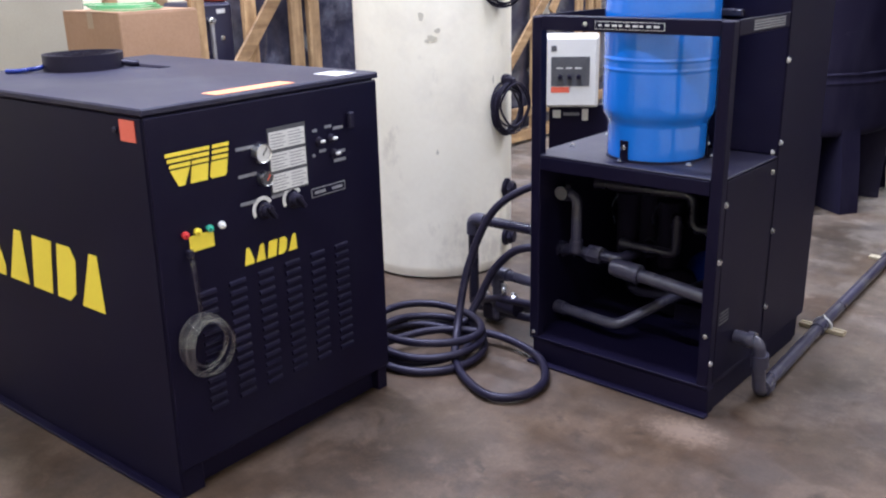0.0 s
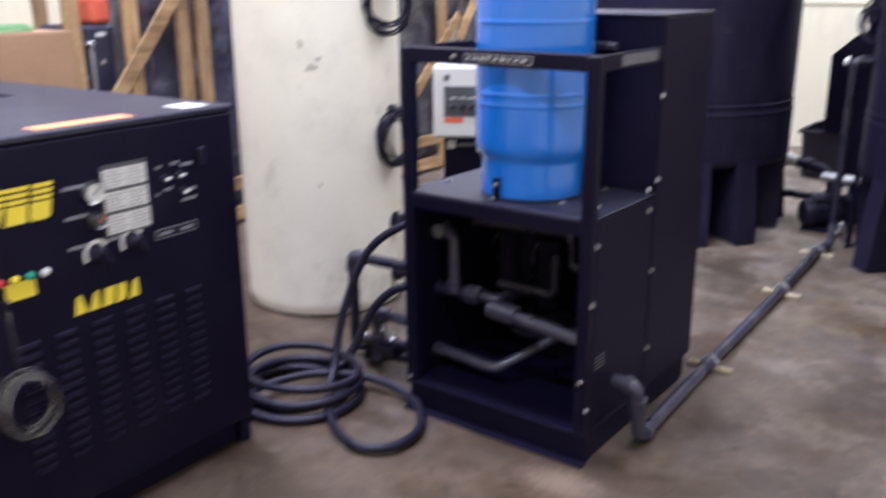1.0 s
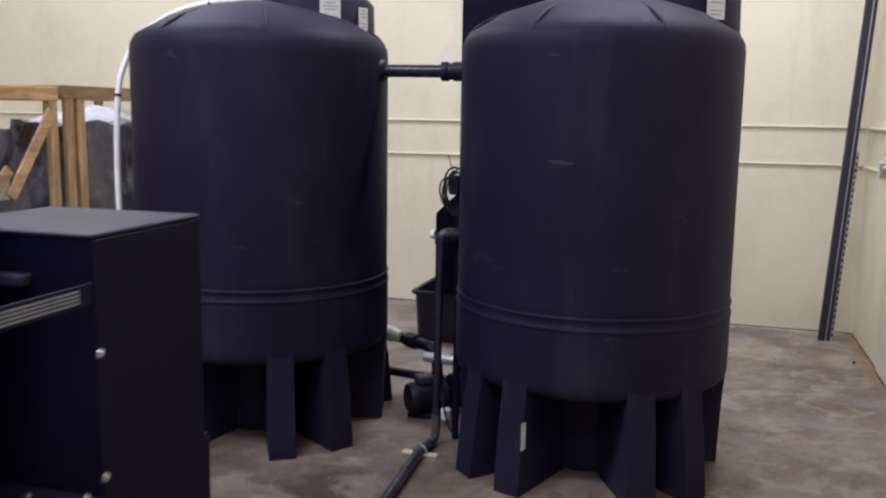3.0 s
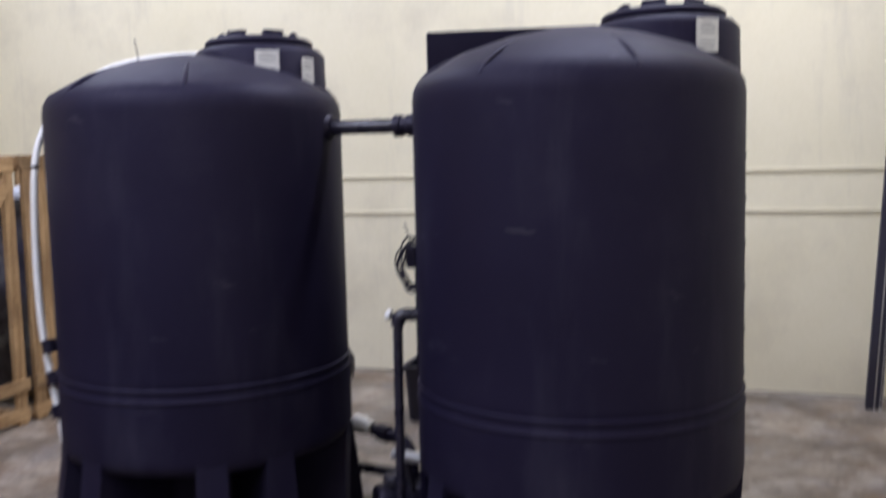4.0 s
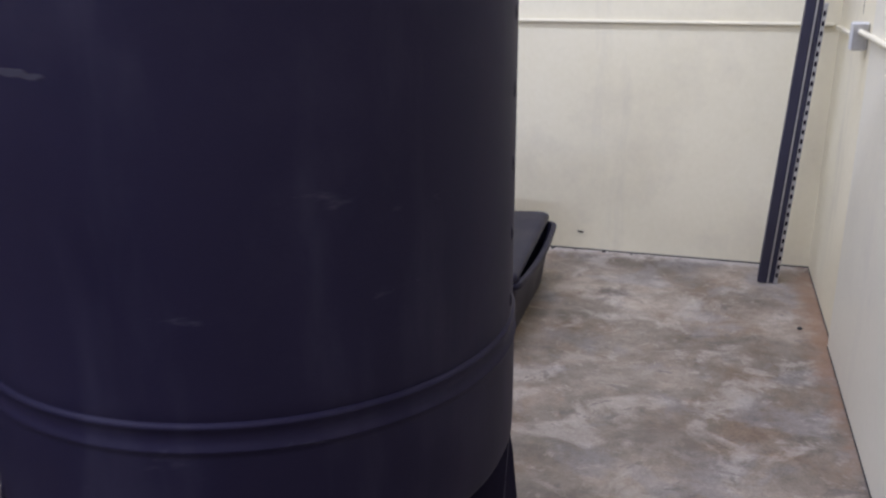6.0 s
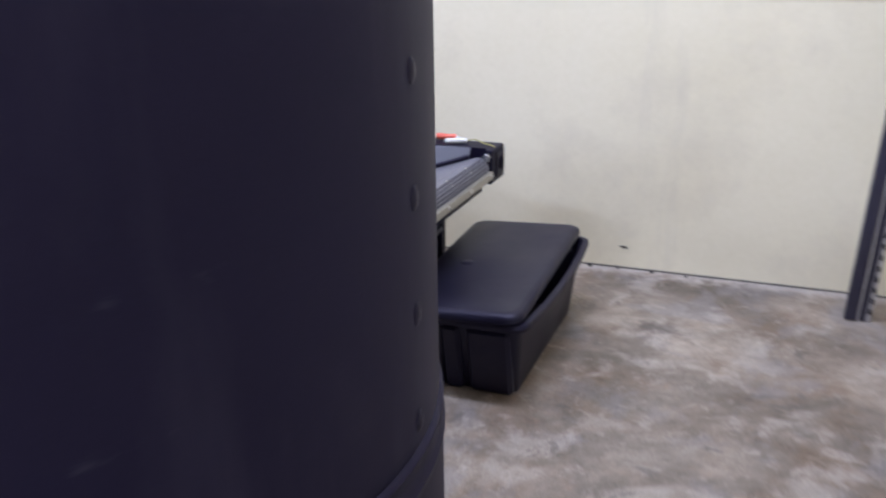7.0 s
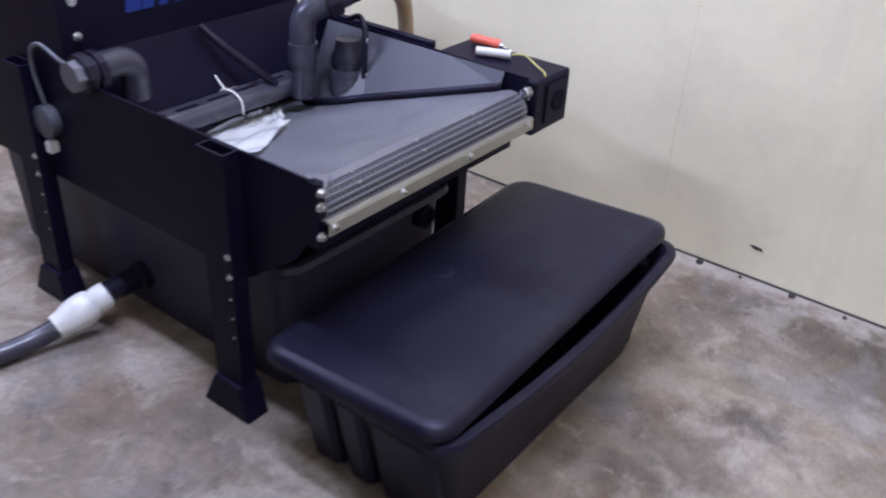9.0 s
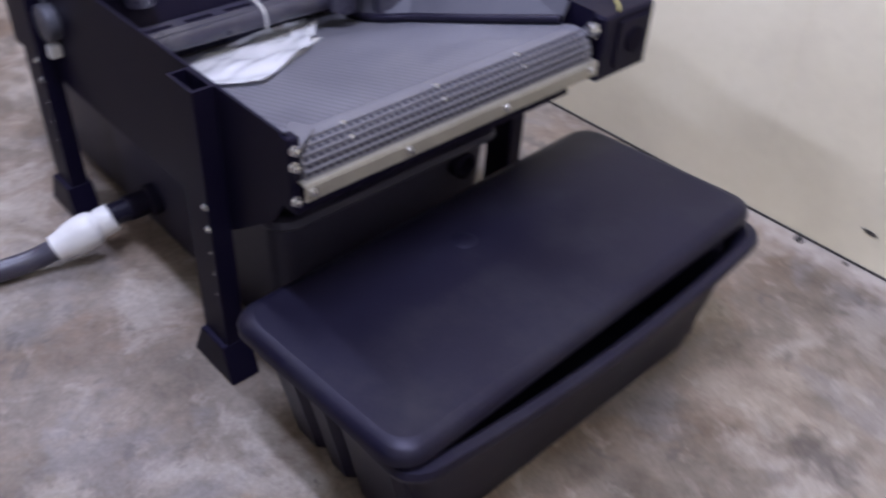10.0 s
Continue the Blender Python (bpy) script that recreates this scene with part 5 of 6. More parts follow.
lk = thing("beige_cabinet", pose(-5.45, 2.86, 0, 0, 0, -24), "plain beige steel cabinet beside the cartons", "cabinet")
part("body", box(-0.3, 0.3, -0.2, 0.42, 0.05, 2.0, 0.01), M_BEIGE, lk)
part("plinth", box(-0.27, 0.27, -0.18, 0.4, 0, 0.05, 0.004), M_GAP, lk)
part("door_seam", box(0.3, 0.302, -0.15, -0.144, 0.1, 1.95), M_GAP, lk)
mc = thing("machine_frame", pose(-4.48, 3.6, 0), "dark blue machine with red top and bright fittings inside a crate", "machine")
part("body", box(-0.2, 0.17, -0.15, 0.11, 0.16, 1.34, 0.02), M_NAVY, mc)
part("red_cover", box(-0.18, 0.16, -0.02, 0.11, 1.341, 1.5, 0.03, seg=2), M_RED, mc, "red plastic top cover")
part("foot", box(-0.18, 0.15, -0.14, 0.1, 0.03, 0.16, 0.005), M_STEEL, mc)
part("fitting", lathe([(0.014, 0), (0.022, 0.008), (0.022, 0.035), (0.012, 0.04), (0.012, 0.06)], 16, m=pose(0.17, -0.07, 1.235, 0, 90, 0)), M_CHROME, mc, "bright steel fitting", smooth=40)
part("fitting_pipe", rod((0.2, -0.07, 0.85), (0.2, -0.07, 1.22), 0.014, 14), M_GALV, mc, smooth=40)
part("plate", box(0.17, 0.173, -0.01, 0.05, 1.275, 1.3), M_GREYBOX, mc)
bolts([(0.17, 0.02, 1.13), (0.17, -0.1, 1.05)], "x", mc, 0.012)

# white fill tube climbing the first tank
ft = thing("fill_tube", None, "white flexible fill tube running up and over a black tank", "tube")
part("tube", tube([(-2.4, 5.92, 0.012), (-2.43, 5.9, 0.5), (-2.55, 5.93, 1.1), (-2.57, 5.97, 1.75), (-2.555, 6.04, 1.99), (-2.5, 6.13, 2.14), (-2.36, 6.24, 2.26), (-2.2, 6.34, 2.315), (-2.03, 6.46, 2.34), (-1.8, 6.6, 2.35)], 0.016, 12, n=8), M_WHITE_PVC, ft, smooth=60)
for p, d in (((-2.57, 5.975, 1.8), (0.0, 0.02, 0.1)), ((-2.22, 6.33, 2.308), (0.08, 0.06, 0.03))):
    a, d = Vector(p), Vector(d).normalized()
    part("tie", rod(a - d * 0.006, a + d * 0.006, 0.0195, 12), M_RUBBER, ft)
part("tie_tail", rod((-2.22, 6.33, 2.324), (-2.24, 6.33, 2.42), 0.0025, 6), M_RUBBER, ft)
for z in (0.62, 0.78, 0.93):
    part("valve", rod((-2.44 - 0.1 * (z - 0.5), 5.905, z), (-2.45 - 0.1 * (z - 0.5), 5.907, z + 0.06), 0.033, 12), M_RUBBER, ft, smooth=40)

# ---- between the tanks: pump, control hood, cables ----
vp = thing("transfer_pump", None, "black transfer pump with elbows and a white union between the tanks", "pump")
part("motor", lathe([(0.0, 0), (0.08, 0.003), (0.09, 0.02), (0.09, 0.06), (0.083, 0.065), (0.083, 0.19), (0.09, 0.195), (0.09, 0.22), (0.05, 0.24), (0.05, 0.3)], 24, m=pose(-1.1, 6.5, 0.115, 0, 90, 38)), M_RUBBER, vp, smooth=40)
for k in range(9):
    part("cooling_fin", lathe([(0.084, 0), (0.089, 0.001), (0.089, 0.004), (0.084, 0.005)], 24, m=pose(-1.1, 6.5, 0.115, 0, 90, 38) @ Matrix.Translation((0, 0, 0.07 + 0.013 * k)), caps=False), M_RUBBER, vp, smooth=40)
part("terminal_box", box(-0.05, 0.05, -0.045, 0.045, 0.2, 0.245, 0.006, m=pose(-1.02, 6.56, 0, 0, 0, 38)), M_PVC, vp, "grey terminal box")
part("motor_foot", box(-1.1, -0.9, 6.5, 6.68, 0, 0.03, 0.004), M_STEEL, vp)
part("volute", lathe([(0.06, 0), (0.1, 0.015), (0.1, 0.08), (0.06, 0.1)], 24, m=pose(-0.9, 6.655, 0.13, 0, 90, 38)), M_RUBBER, vp, smooth=40)
part("riser_pipe", pipe_run([(-1.24, 6.83, 0.375), (-1.05, 6.76, 0.36), (-1.0, 6.74, 0.3), (-0.99, 6.74, 0.14), (-0.93, 6.72, 0.13)], 0.034, bend=0.04), M_RUBBER, vp, smooth=40)
part("elbow_nut", rod((-1.2, 6.815, 0.373), (-1.14, 6.792, 0.369), 0.047, 10), M_RUBBER, vp)
part("union", lathe([(0.033, 0), (0.036, 0.02), (0.047, 0.028), (0.048, 0.085), (0.04, 0.095), (0.036, 0.15)], 18, m=Matrix.Translation((-1.395, 6.875, 0.4)) @ Vector((0.16, -0.05, -0.022)).to_track_quat("Z", "Y").to_matrix().to_4x4()), M_WHITE_PVC, vp, "white pipe union", smooth=40)
part("union_tail", rod((-1.5, 6.9, 0.415), (-1.385, 6.872, 0.4), 0.034, 14), M_RUBBER, vp, smooth=40)
part("low_pipe", rod((-1.6, 6.9, 0.155), (-0.93, 6.8, 0.15), 0.028, 14), M_PVC_DARK, vp, smooth=40)
part("tee", rod((-1.0, 6.5, 0.37), (-0.72, 6.46, 0.37), 0.028, 14), M_GALV, vp, "grey metal branch pipe", smooth=40)
part("tee_drop", rod((-0.93, 6.49, 0.36), (-0.93, 6.55, 0.2), 0.024, 12), M_PVC_DARK, vp, smooth=40)
part("drain_cap", lathe([(0.02, 0), (0.028, 0.005), (0.028, 0.06), (0.02, 0.065)], 14, m=pose(-0.86, 6.46, 0.03)), M_WHITE_PVC, vp, "white drain cap", smooth=40)
part("lead", tube([(-0.98, 6.55, 0.24), (-0.9, 6.47, 0.2), (-0.84, 6.4, 0.06), (-0.78, 6.32, 0.01), (-0.7, 6.3, 0.008)], 0.006, 8), M_RUBBER, vp, smooth=60)
ch = thing("cable_hanger", pose(-0.765, 6.26, 0), "loosely coiled thin black cables hung beside a tank", "cable")
part("hook_post", box(0.0, 0.03, -0.015, 0.015, 0.0, 1.4, 0.003), M_STEEL, ch)
rng = random.Random(4)
for k in range(7):
    w, h = rng.uniform(0.045, 0.085), rng.uniform(0.085, 0.125)
    ox, oz, lean = rng.uniform(-0.02, 0.03), 1.33 + rng.uniform(-0.02, 0.02), rng.uniform(-0.35, 0.25)
    pts = [(ox + w * math.cos(a) + lean * h * math.sin(a) * 0.5, -0.03 - 0.009 * k + 0.04 * math.cos(a + k), oz + h * math.sin(a)) for a in [2 * math.pi * q / 12 for q in range(12)]]
    part("loop", tube(pts, 0.0042, 8, closed=True, n=4), M_RUBBER, ch, smooth=60)
part("plug", box(-0.03, 0.03, -0.06, -0.01, 1.32, 1.42, 0.012), M_RUBBER, ch)
part("cable_end", tube([(0.0, -0.03, 1.42), (-0.02, -0.03, 1.46), (-0.035, -0.035, 1.52)], 0.003, 6), M_RUBBER, ch, smooth=60)
bmot = thing("teal_pump", pose(-2.56, 9.0, 0, 0, 0, 12), "small blue-teal pump with grey head on the floor near the wall", "pump")
part("housing", lathe([(0, 0), (0.085, 0.004), (0.095, 0.03), (0.095, 0.2), (0.08, 0.22), (0, 0.225)], 20, m=pose(-0.08, 0, 0.19, 0, 90, 0)), M_TEAL, bmot, smooth=40)
part("head", lathe([(0.05, 0), (0.085, 0.01), (0.085, 0.06), (0.06, 0.075), (0.035, 0.08), (0.035, 0.14)], 20, m=pose(-0.08, 0, 0.18, 0, -90, 0)), M_GALV, bmot, "grey cast pump head", smooth=40)
part("base", box(-0.13, 0.14, -0.09, 0.09, 0.0, 0.105, 0.01), M_RUBBER, bmot)
part("terminal_box", box(-0.07, 0.09, -0.06, 0.06, 0.27, 0.345, 0.012), M_RUBBER, bmot)
part("fan_cover", lathe([(0.09, 0), (0.09, 0.03), (0.07, 0.045), (0, 0.046)], 20, m=pose(0.13, 0, 0.17, 0, 90, 0)), M_RUBBER, bmot, smooth=40)
part("lead", tube([(0.09, 0, 0.32), (0.16, 0, 0.28), (0.19, 0, 0.2), (0.17, 0.02, 0.05)], 0.006, 6), M_RUBBER, bmot, smooth=60)

# ---- leaning strut by the east corner ----
sx0, sx1 = 1.452, 1.452 + 0.0545 * 4.6
ang = math.degrees(math.atan(0.0545))
cs = thing("leaning_strut", pose(1.452, 9.27, 0, 0, ang, 0), "long dark navy steel strut with slotted edge leaning in the corner", "strut")
part("channel", box(-0.042, 0.006, -0.03, 0.035, 0.004, 4.55, 0.003), M_NAVY, cs)
part("flange", box(0.007, 0.017, -0.026, 0.035, 0.004, 4.55, 0.002), M_GALV, cs, "bright rolled edge")
part("rear_channel", box(0.018, 0.042, -0.02, 0.035, 0.004, 4.55, 0.003), M_NAVY, cs)
strip = part("slotted_strip", box(0.043, 0.064, -0.02, 0.02, 0.004, 1.5, 0.002), M_GALV, cs, "bright slotted strip")
slot = None
for k in range(29):
    if slot is None:
        slot = part("slot", box(0.047, 0.06, -0.0212, -0.0195, 0, 0.024), M_DARK, strip, m=Matrix.Translation((0, 0, 0.04)))
    else:
        ob = new("slot", slot.data)
        ob.parent, ob.matrix_basis = strip, Matrix.Translation((0, 0, 0.04 + 0.05 * k))
ob_ = thing("outlet_box", pose(EAST - 0.002, 8.66, 1.385), "small grey wall outlet box with conduit", "outlet box")
part("box", box(-0.07, 0, -0.03, 0.03, -0.06, 0.06, 0.006), M_GREYBOX, ob_)
part("cover", box(-0.065, -0.005, -0.033, -0.03, -0.055, 0.055, 0.001), M_GALV, ob_)
part("conduit", tube([(-0.035, -0.03, 0.02), (-0.035, -0.4, 0.02), (-0.035, -1.1, 0.015), (-0.035, -2.2, 0.005), (-0.035, -5.0, -0.01)], 0.0125, 10), M_RAIL, ob_, smooth=60)

# ---- belt filter machine ----
NY, FY = 8.1, 8.89      # near and far side plates
bf = thing("belt_filter", None, "black steel belt filter machine with hopper and inclined mesh belt", "machine")
XZ = Matrix(((1, 0, 0, 0), (0, 0, -1, 0), (0, 1, 0, 0), (0, 0, 0, 1)))   # outline x, z; thickness towards -y


def side_plate(outline, y, th=0.006):
    return prism(outline, th, m=Matrix.Translation((0, y + th, 0)) @ XZ)


def rounded(hx, hy, r, n=5):
    pts = []
    for cx, cy, a0 in ((hx - r, hy - r, 0), (-hx + r, hy - r, 90), (-hx + r, -hy + r, 180), (hx - r, -hy + r, 270)):
        for k in range(n + 1):
            a = radians(a0 + 90 * k / n)
            pts.append((cx + r * math.cos(a), cy + r * math.sin(a)))
    return pts


def loft(levels, cap_low=True, cap_high=True):
    bm = bmesh.new()
    rings = [[bm.verts.new((x, y, z)) for x, y in pts] for pts, z in levels]
    for a, b in zip(rings, rings[1:]):
        for k in range(len(a)):
            j = (k + 1) % len(a)
            bm.faces.new((a[k], a[j], b[j], b[k]))
    if cap_low:
        bm.faces.new(rings[0])
    if cap_high:
        bm.faces.new(rings[-1])
    return bm


def bed(x):
    """Height of the belt, which climbs towards its discharge end."""
    return 0.694 + 0.3 * (x + 0.17)


HOPPER = [(-0.98, 0.985), (-1.085, 1.12), (-1.25, 1.16), (-1.42, 1.0)]
near = [(-1.42, 0.4), (-0.34, 0.4), (-0.19, 0.51), (-0.125, 0.6), (-0.125, 0.722), (-0.98, 0.722)] + HOPPER
part("side_plate", side_plate(near, NY), M_STEEL, bf)
part("side_plate", side_plate(near[:4] + [(-0.125, 0.735), (-0.98, 0.745)] + HOPPER, FY), M_STEEL, bf)
part("hopper_front", box(-0.986, -0.98, NY + 0.007, FY - 0.001, 0.76, 0.985, 0.001), M_STEEL, bf)
for (xa, za), (xb, zb) in zip(HOPPER, HOPPER[1:]):
    ln, an = math.hypot(xb - xa, zb - za), math.degrees(math.atan2(zb - za, xb - xa))
    part("hopper_lid", box(0, ln, 0.007, FY - NY - 0.001, -0.003, 0.003, m=pose(xa, NY, za, 0, -an, 0)), M_STEEL, bf, "sloping black hopper lid")
part("hopper_rear", box(-1.42, -1.414, NY + 0.007, FY - 0.001, 0.4, 1.0, 0.001), M_STEEL, bf)
part("hopper_apron", box(0, 0.19, 0.007, FY - NY - 0.001, -0.002, 0.002, m=pose(-0.981, NY, 0.765, 0, 62, 0)), M_STEEL, bf, "dark sloping apron above the belt")
for k, (wide, tall) in enumerate(((0.056, 0.036), (0.04, 0.038), (0.03, 0.05), (0.04, 0.038), (0.034, 0.038), (0.058, 0.044), (0.042, 0.038), (0.04, 0.038), (0.042, 0.038))):
    y = 8.289 + 0.0525 * k
    m = Matrix(((0, 0, 1, -0.98), (1, 0, 0, 0), (0, 1, 0, 0), (0, 0, 0, 1)))
    low = 0.836 if k == 5 else 0.843
    part("logo_block", prism([(y, low), (y + wide * 0.86, low), (y + wide * 0.86 + 0.006, low + tall), (y + 0.006, low + tall)], 0.0015, m=m), M_BLUE_VINYL, bf, "blue vinyl logo shape")
bolts([(-0.98, 8.145, 0.9), (-0.98, 8.145, 0.812), (-0.98, 8.855, 0.9), (-0.98, 8.855, 0.82)], "x", bf, 0.01)
# inclined bed, mesh belt and end roller
SLOPE = pose(-0.17, 0, 0.694, 0, -16.7, 0)
part("belt", box(-0.85, 0.0, NY + 0.02, FY - 0.015, -0.014, 0.0, 0.002), M_WEAVE, bf, "grey woven mesh belt", m=SLOPE)
part("bed_plate", box(-0.86, -0.03, NY + 0.008, FY - 0.002, -0.024, -0.016, 0.001), M_STEEL, bf, m=SLOPE)
ER = 0.05
part("belt_nose", rod((-0.157, NY + 0.02, 0.646), (-0.157, FY - 0.015, 0.646), ER, 32), M_BELT, bf, smooth=40)
# link ribs and holes over the nose
for k in range(6):
    a = radians(20 + 16 * k)
    p = (-0.157 + (ER + 0.001) * math.sin(a), 0, 0.646 + (ER + 0.001) * math.cos(a))
    part("belt_rib", rod((p[0], NY + 0.022, p[2]), (p[0], FY - 0.017, p[2]), 0.0028, 8), M_BELT, bf, smooth=60)
hole = None
for k in range(46):
    y = NY + 0.03 + 0.0159 * k
    for q in range(6):
        a = radians(28 + 16 * q)
        m = pose(-0.157 + (ER + 0.0004) * math.sin(a), y + 0.004 * (q % 2), 0.646 + (ER + 0.0004) * math.cos(a), 0, math.degrees(a), 0)
        if hole is None:
            hole = part("mesh_hole", box(-0.003, 0.003, -0.0042, 0.0042, -0.001, 0.0008), M_NAVY, bf, m=m)
        else:
            ob = new("mesh_hole", hole.data)
            ob.parent, ob.matrix_basis = bf, m
bolts([(-0.157 + 0.052 * math.sin(radians(a)), NY + 0.13 + 0.22 * k, 0.646 + 0.052 * math.cos(radians(a))) for k in range(4) for a in (20, 52)], "z", bf, 0.004, 0.004)
part("discharge_strip", box(-0.122, -0.092, NY + 0.01, FY - 0.005, 0.632, 0.636, 0.0015), M_BRASS, bf, "brass-coloured wiper strip")
part("strip_face", box(-0.094, -0.09, NY + 0.01, FY - 0.005, 0.602, 0.632, 0.001), M_BRASS, bf)
bolts([(-0.09, y, 0.62) for y in (8.126, 8.344, 8.6, 8.862)], "x", bf, 0.007, 0.007)
part("scraper_tray", box(-0.24, -0.125, NY + 0.01, FY - 0.05, 0.553, 0.585, 0.004), M_STEEL, bf)
part("end_bracket", box(-0.14, -0.112, NY - 0.004, NY + 0.02, 0.575, 0.722, 0.003), M_STEEL, bf)
bolts([(-0.112, NY + 0.004, 0.598), (-0.112, NY + 0.004, 0.668), (-0.112, NY + 0.006, 0.7)], "x", bf, 0.008, 0.012)
part("corner_flap", prism([(-0.16, NY + 0.008), (-0.1, NY + 0.008), (-0.15, NY + 0.075), (-0.2, NY + 0.06)], 0.004, m=pose(0, 0, 0.713, 0, -6, 0)), M_BELT, bf, "bent grey corner flap")
# sloping guide sheet between the belt and the far wall, with a black bead
bead = [(-0.195, 8.868), (-0.38, 8.83), (-0.52, 8.805), (-0.61, 8.79), (-0.68, 8.765), (-0.76, 8.762), (-0.84, 8.775)]
gm = bmesh.new()
low = [gm.verts.new((x, y, bed(x) + 0.012)) for x, y in bead]
high = [gm.verts.new((x, FY - 0.004, max(bed(x) + 0.016, 0.735))) for x, y in bead]
for a in range(len(bead) - 1):
    gm.faces.new((low[a], low[a + 1], high[a + 1], high[a]))
got = bmesh.ops.extrude_face_region(gm, geom=gm.faces[:])
bmesh.ops.translate(gm, vec=(0, 0.003, -0.003), verts=[g for g in got["geom"] if isinstance(g, bmesh.types.BMVert)])
part("guide_sheet", gm, M_GUIDE, bf, "dark grey guide sheet beside the belt")
part("guide_bead", tube([(x, y, bed(x) + 0.012) for x, y in bead], 0.011, 8, n=6), M_RUBBER, bf, smooth=60)
# spray header across the belt
part("spray_header", rod((-0.835, NY + 0.01, 0.575), (-0.82, 8.74, 0.575), 0.027, 18), M_PVC, bf, "grey spray header pipe", smooth=40)
part("slot_bar", box(-0.872, -0.815, NY + 0.01, 8.74, 0.588, 0.6085, 0.008), M_PVC, bf, "grey slotted spray bar")
for k in range(5):
    part("header_slot", box(-0.842, -0.828, NY + 0.1 + 0.105 * k, NY + 0.17 + 0.105 * k, 0.6086, 0.6098), M_DARK, bf)
part("header_riser", pipe_run([(-0.772, 8.71, 0.56), (-0.772, 8.71, 0.805), (-0.7, 8.82, 0.855)], 0.037, bend=0.05), M_PVC, bf, smooth=40)
part("riser_collar", rod((-0.772, 8.71, 0.66), (-0.772, 8.71, 0.72), 0.042, 18), M_PVC, bf, smooth=40)
part("riser_union", rod((-0.735, 8.765, 0.831), (-0.715, 8.797, 0.846), 0.05, 10), M_RUBBER, bf)
part("hose_tail", rod((-0.72, 8.79, 0.843), (-0.675, 8.87, 0.868), 0.038, 14, r2=0.03), M_RUBBER, bf, smooth=40)
part("tan_hose", tube([(-0.7, 8.83, 0.847), (-0.68, 8.885, 0.857), (-0.675, 8.96, 0.853), (-0.68, 9.03, 0.813), (-0.695, 9.075, 0.74), (-0.7, 9.1, 0.55), (-0.71, 9.13, 0.3)], 0.025, 12), M_TAN, bf, "tan rubber hose", smooth=60)
part("level_pot", lathe([(0.05, 0.56), (0.056, 0.566), (0.056, 0.64), (0.05, 0.66)], 20, m=pose(-0.705, 8.825, -0.025)), M_PVC, bf, "grey float pot", smooth=40)
part("pot_cap", lathe([(0.048, 0.66), (0.05, 0.69), (0.036, 0.72), (0.034, 0.745), (0, 0.748)], 20, m=pose(-0.705, 8.825, -0.025)), M_PVC_DARK, bf, smooth=40)
part("pot_bail", tube([(-0.64, 8.823, 0.56), (-0.635, 8.823, 0.7), (-0.645, 8.835, 0.755), (-0.68, 8.85, 0.785), (-0.73, 8.86, 0.765)], 0.0085, 8), M_RUBBER, bf, smooth=60)
bolts([(-0.627, 8.823, 0.63), (-0.63, 8.828, 0.73)], "x", bf, 0.006, 0.005)
part("side_elbow", pipe_run([(-0.88, NY - 0.03, 0.758), (-0.88, NY + 0.125, 0.765), (-0.88, NY + 0.125, 0.66)], 0.037, bend=0.05), M_PVC, bf, "grey elbow over the side plate", smooth=40)
part("elbow_nut", rod((-0.88, NY - 0.026, 0.757), (-0.88, NY - 0.002, 0.758), 0.05, 10), M_RUBBER, bf)
part("elbow_nut", rod((-0.88, NY + 0.01, 0.758), (-0.88, NY + 0.03, 0.759), 0.05, 10), M_RUBBER, bf)
part("elbow_cap", rod((-0.88, NY - 0.05, 0.756), (-0.88, NY - 0.026, 0.757), 0.039, 8), M_BELT, bf, "grey hexagon cap")
part("zip_tie", tube([(-0.876, 8.483, 0.585), (-0.866, 8.485, 0.612), (-0.83, 8.49, 0.616), (-0.8, 8.496, 0.595), (-0.797, 8.498, 0.555)], 0.003, 6), M_WHITE_PVC, bf, smooth=60)
part("zip_tail", tube([(-0.85, 8.488, 0.61), (-0.92, 8.505, 0.64), (-1.0, 8.535, 0.67)], 0.003, 6), M_WHITE_PVC, bf, smooth=60)
part("feed_hose", tube([(-0.955, 8.5, 0.77), (-0.9, 8.53, 0.72), (-0.84, 8.59, 0.65), (-0.815, 8.64, 0.6)], 0.012, 8), M_RUBBER, bf, smooth=60)
# far side drive box
part("far_rail", box(-0.97, -0.452, FY + 0.007, FY + 0.03, 0.7, 0.752, 0.003), M_STEEL, bf)
drive = part("drive_box", box(-0.45, -0.1, FY + 0.01, FY + 0.185, 0.571, 0.724, 0.006), M_STEEL, bf)
part("drive_cover", box(-0.1, -0.094, FY + 0.06, FY + 0.17, 0.595, 0.705, 0.002), M_STEEL, drive)
part("drive_hub", lathe([(0.03, 0), (0.03, 0.004), (0, 0.005)], 16, m=pose(-0.094, FY + 0.12, 0.65, 0, 90, 0)), M_DARK, drive)
bolts([(-0.12, FY - 0.001, 0.698)], "-y", bf, 0.013, 0.02)


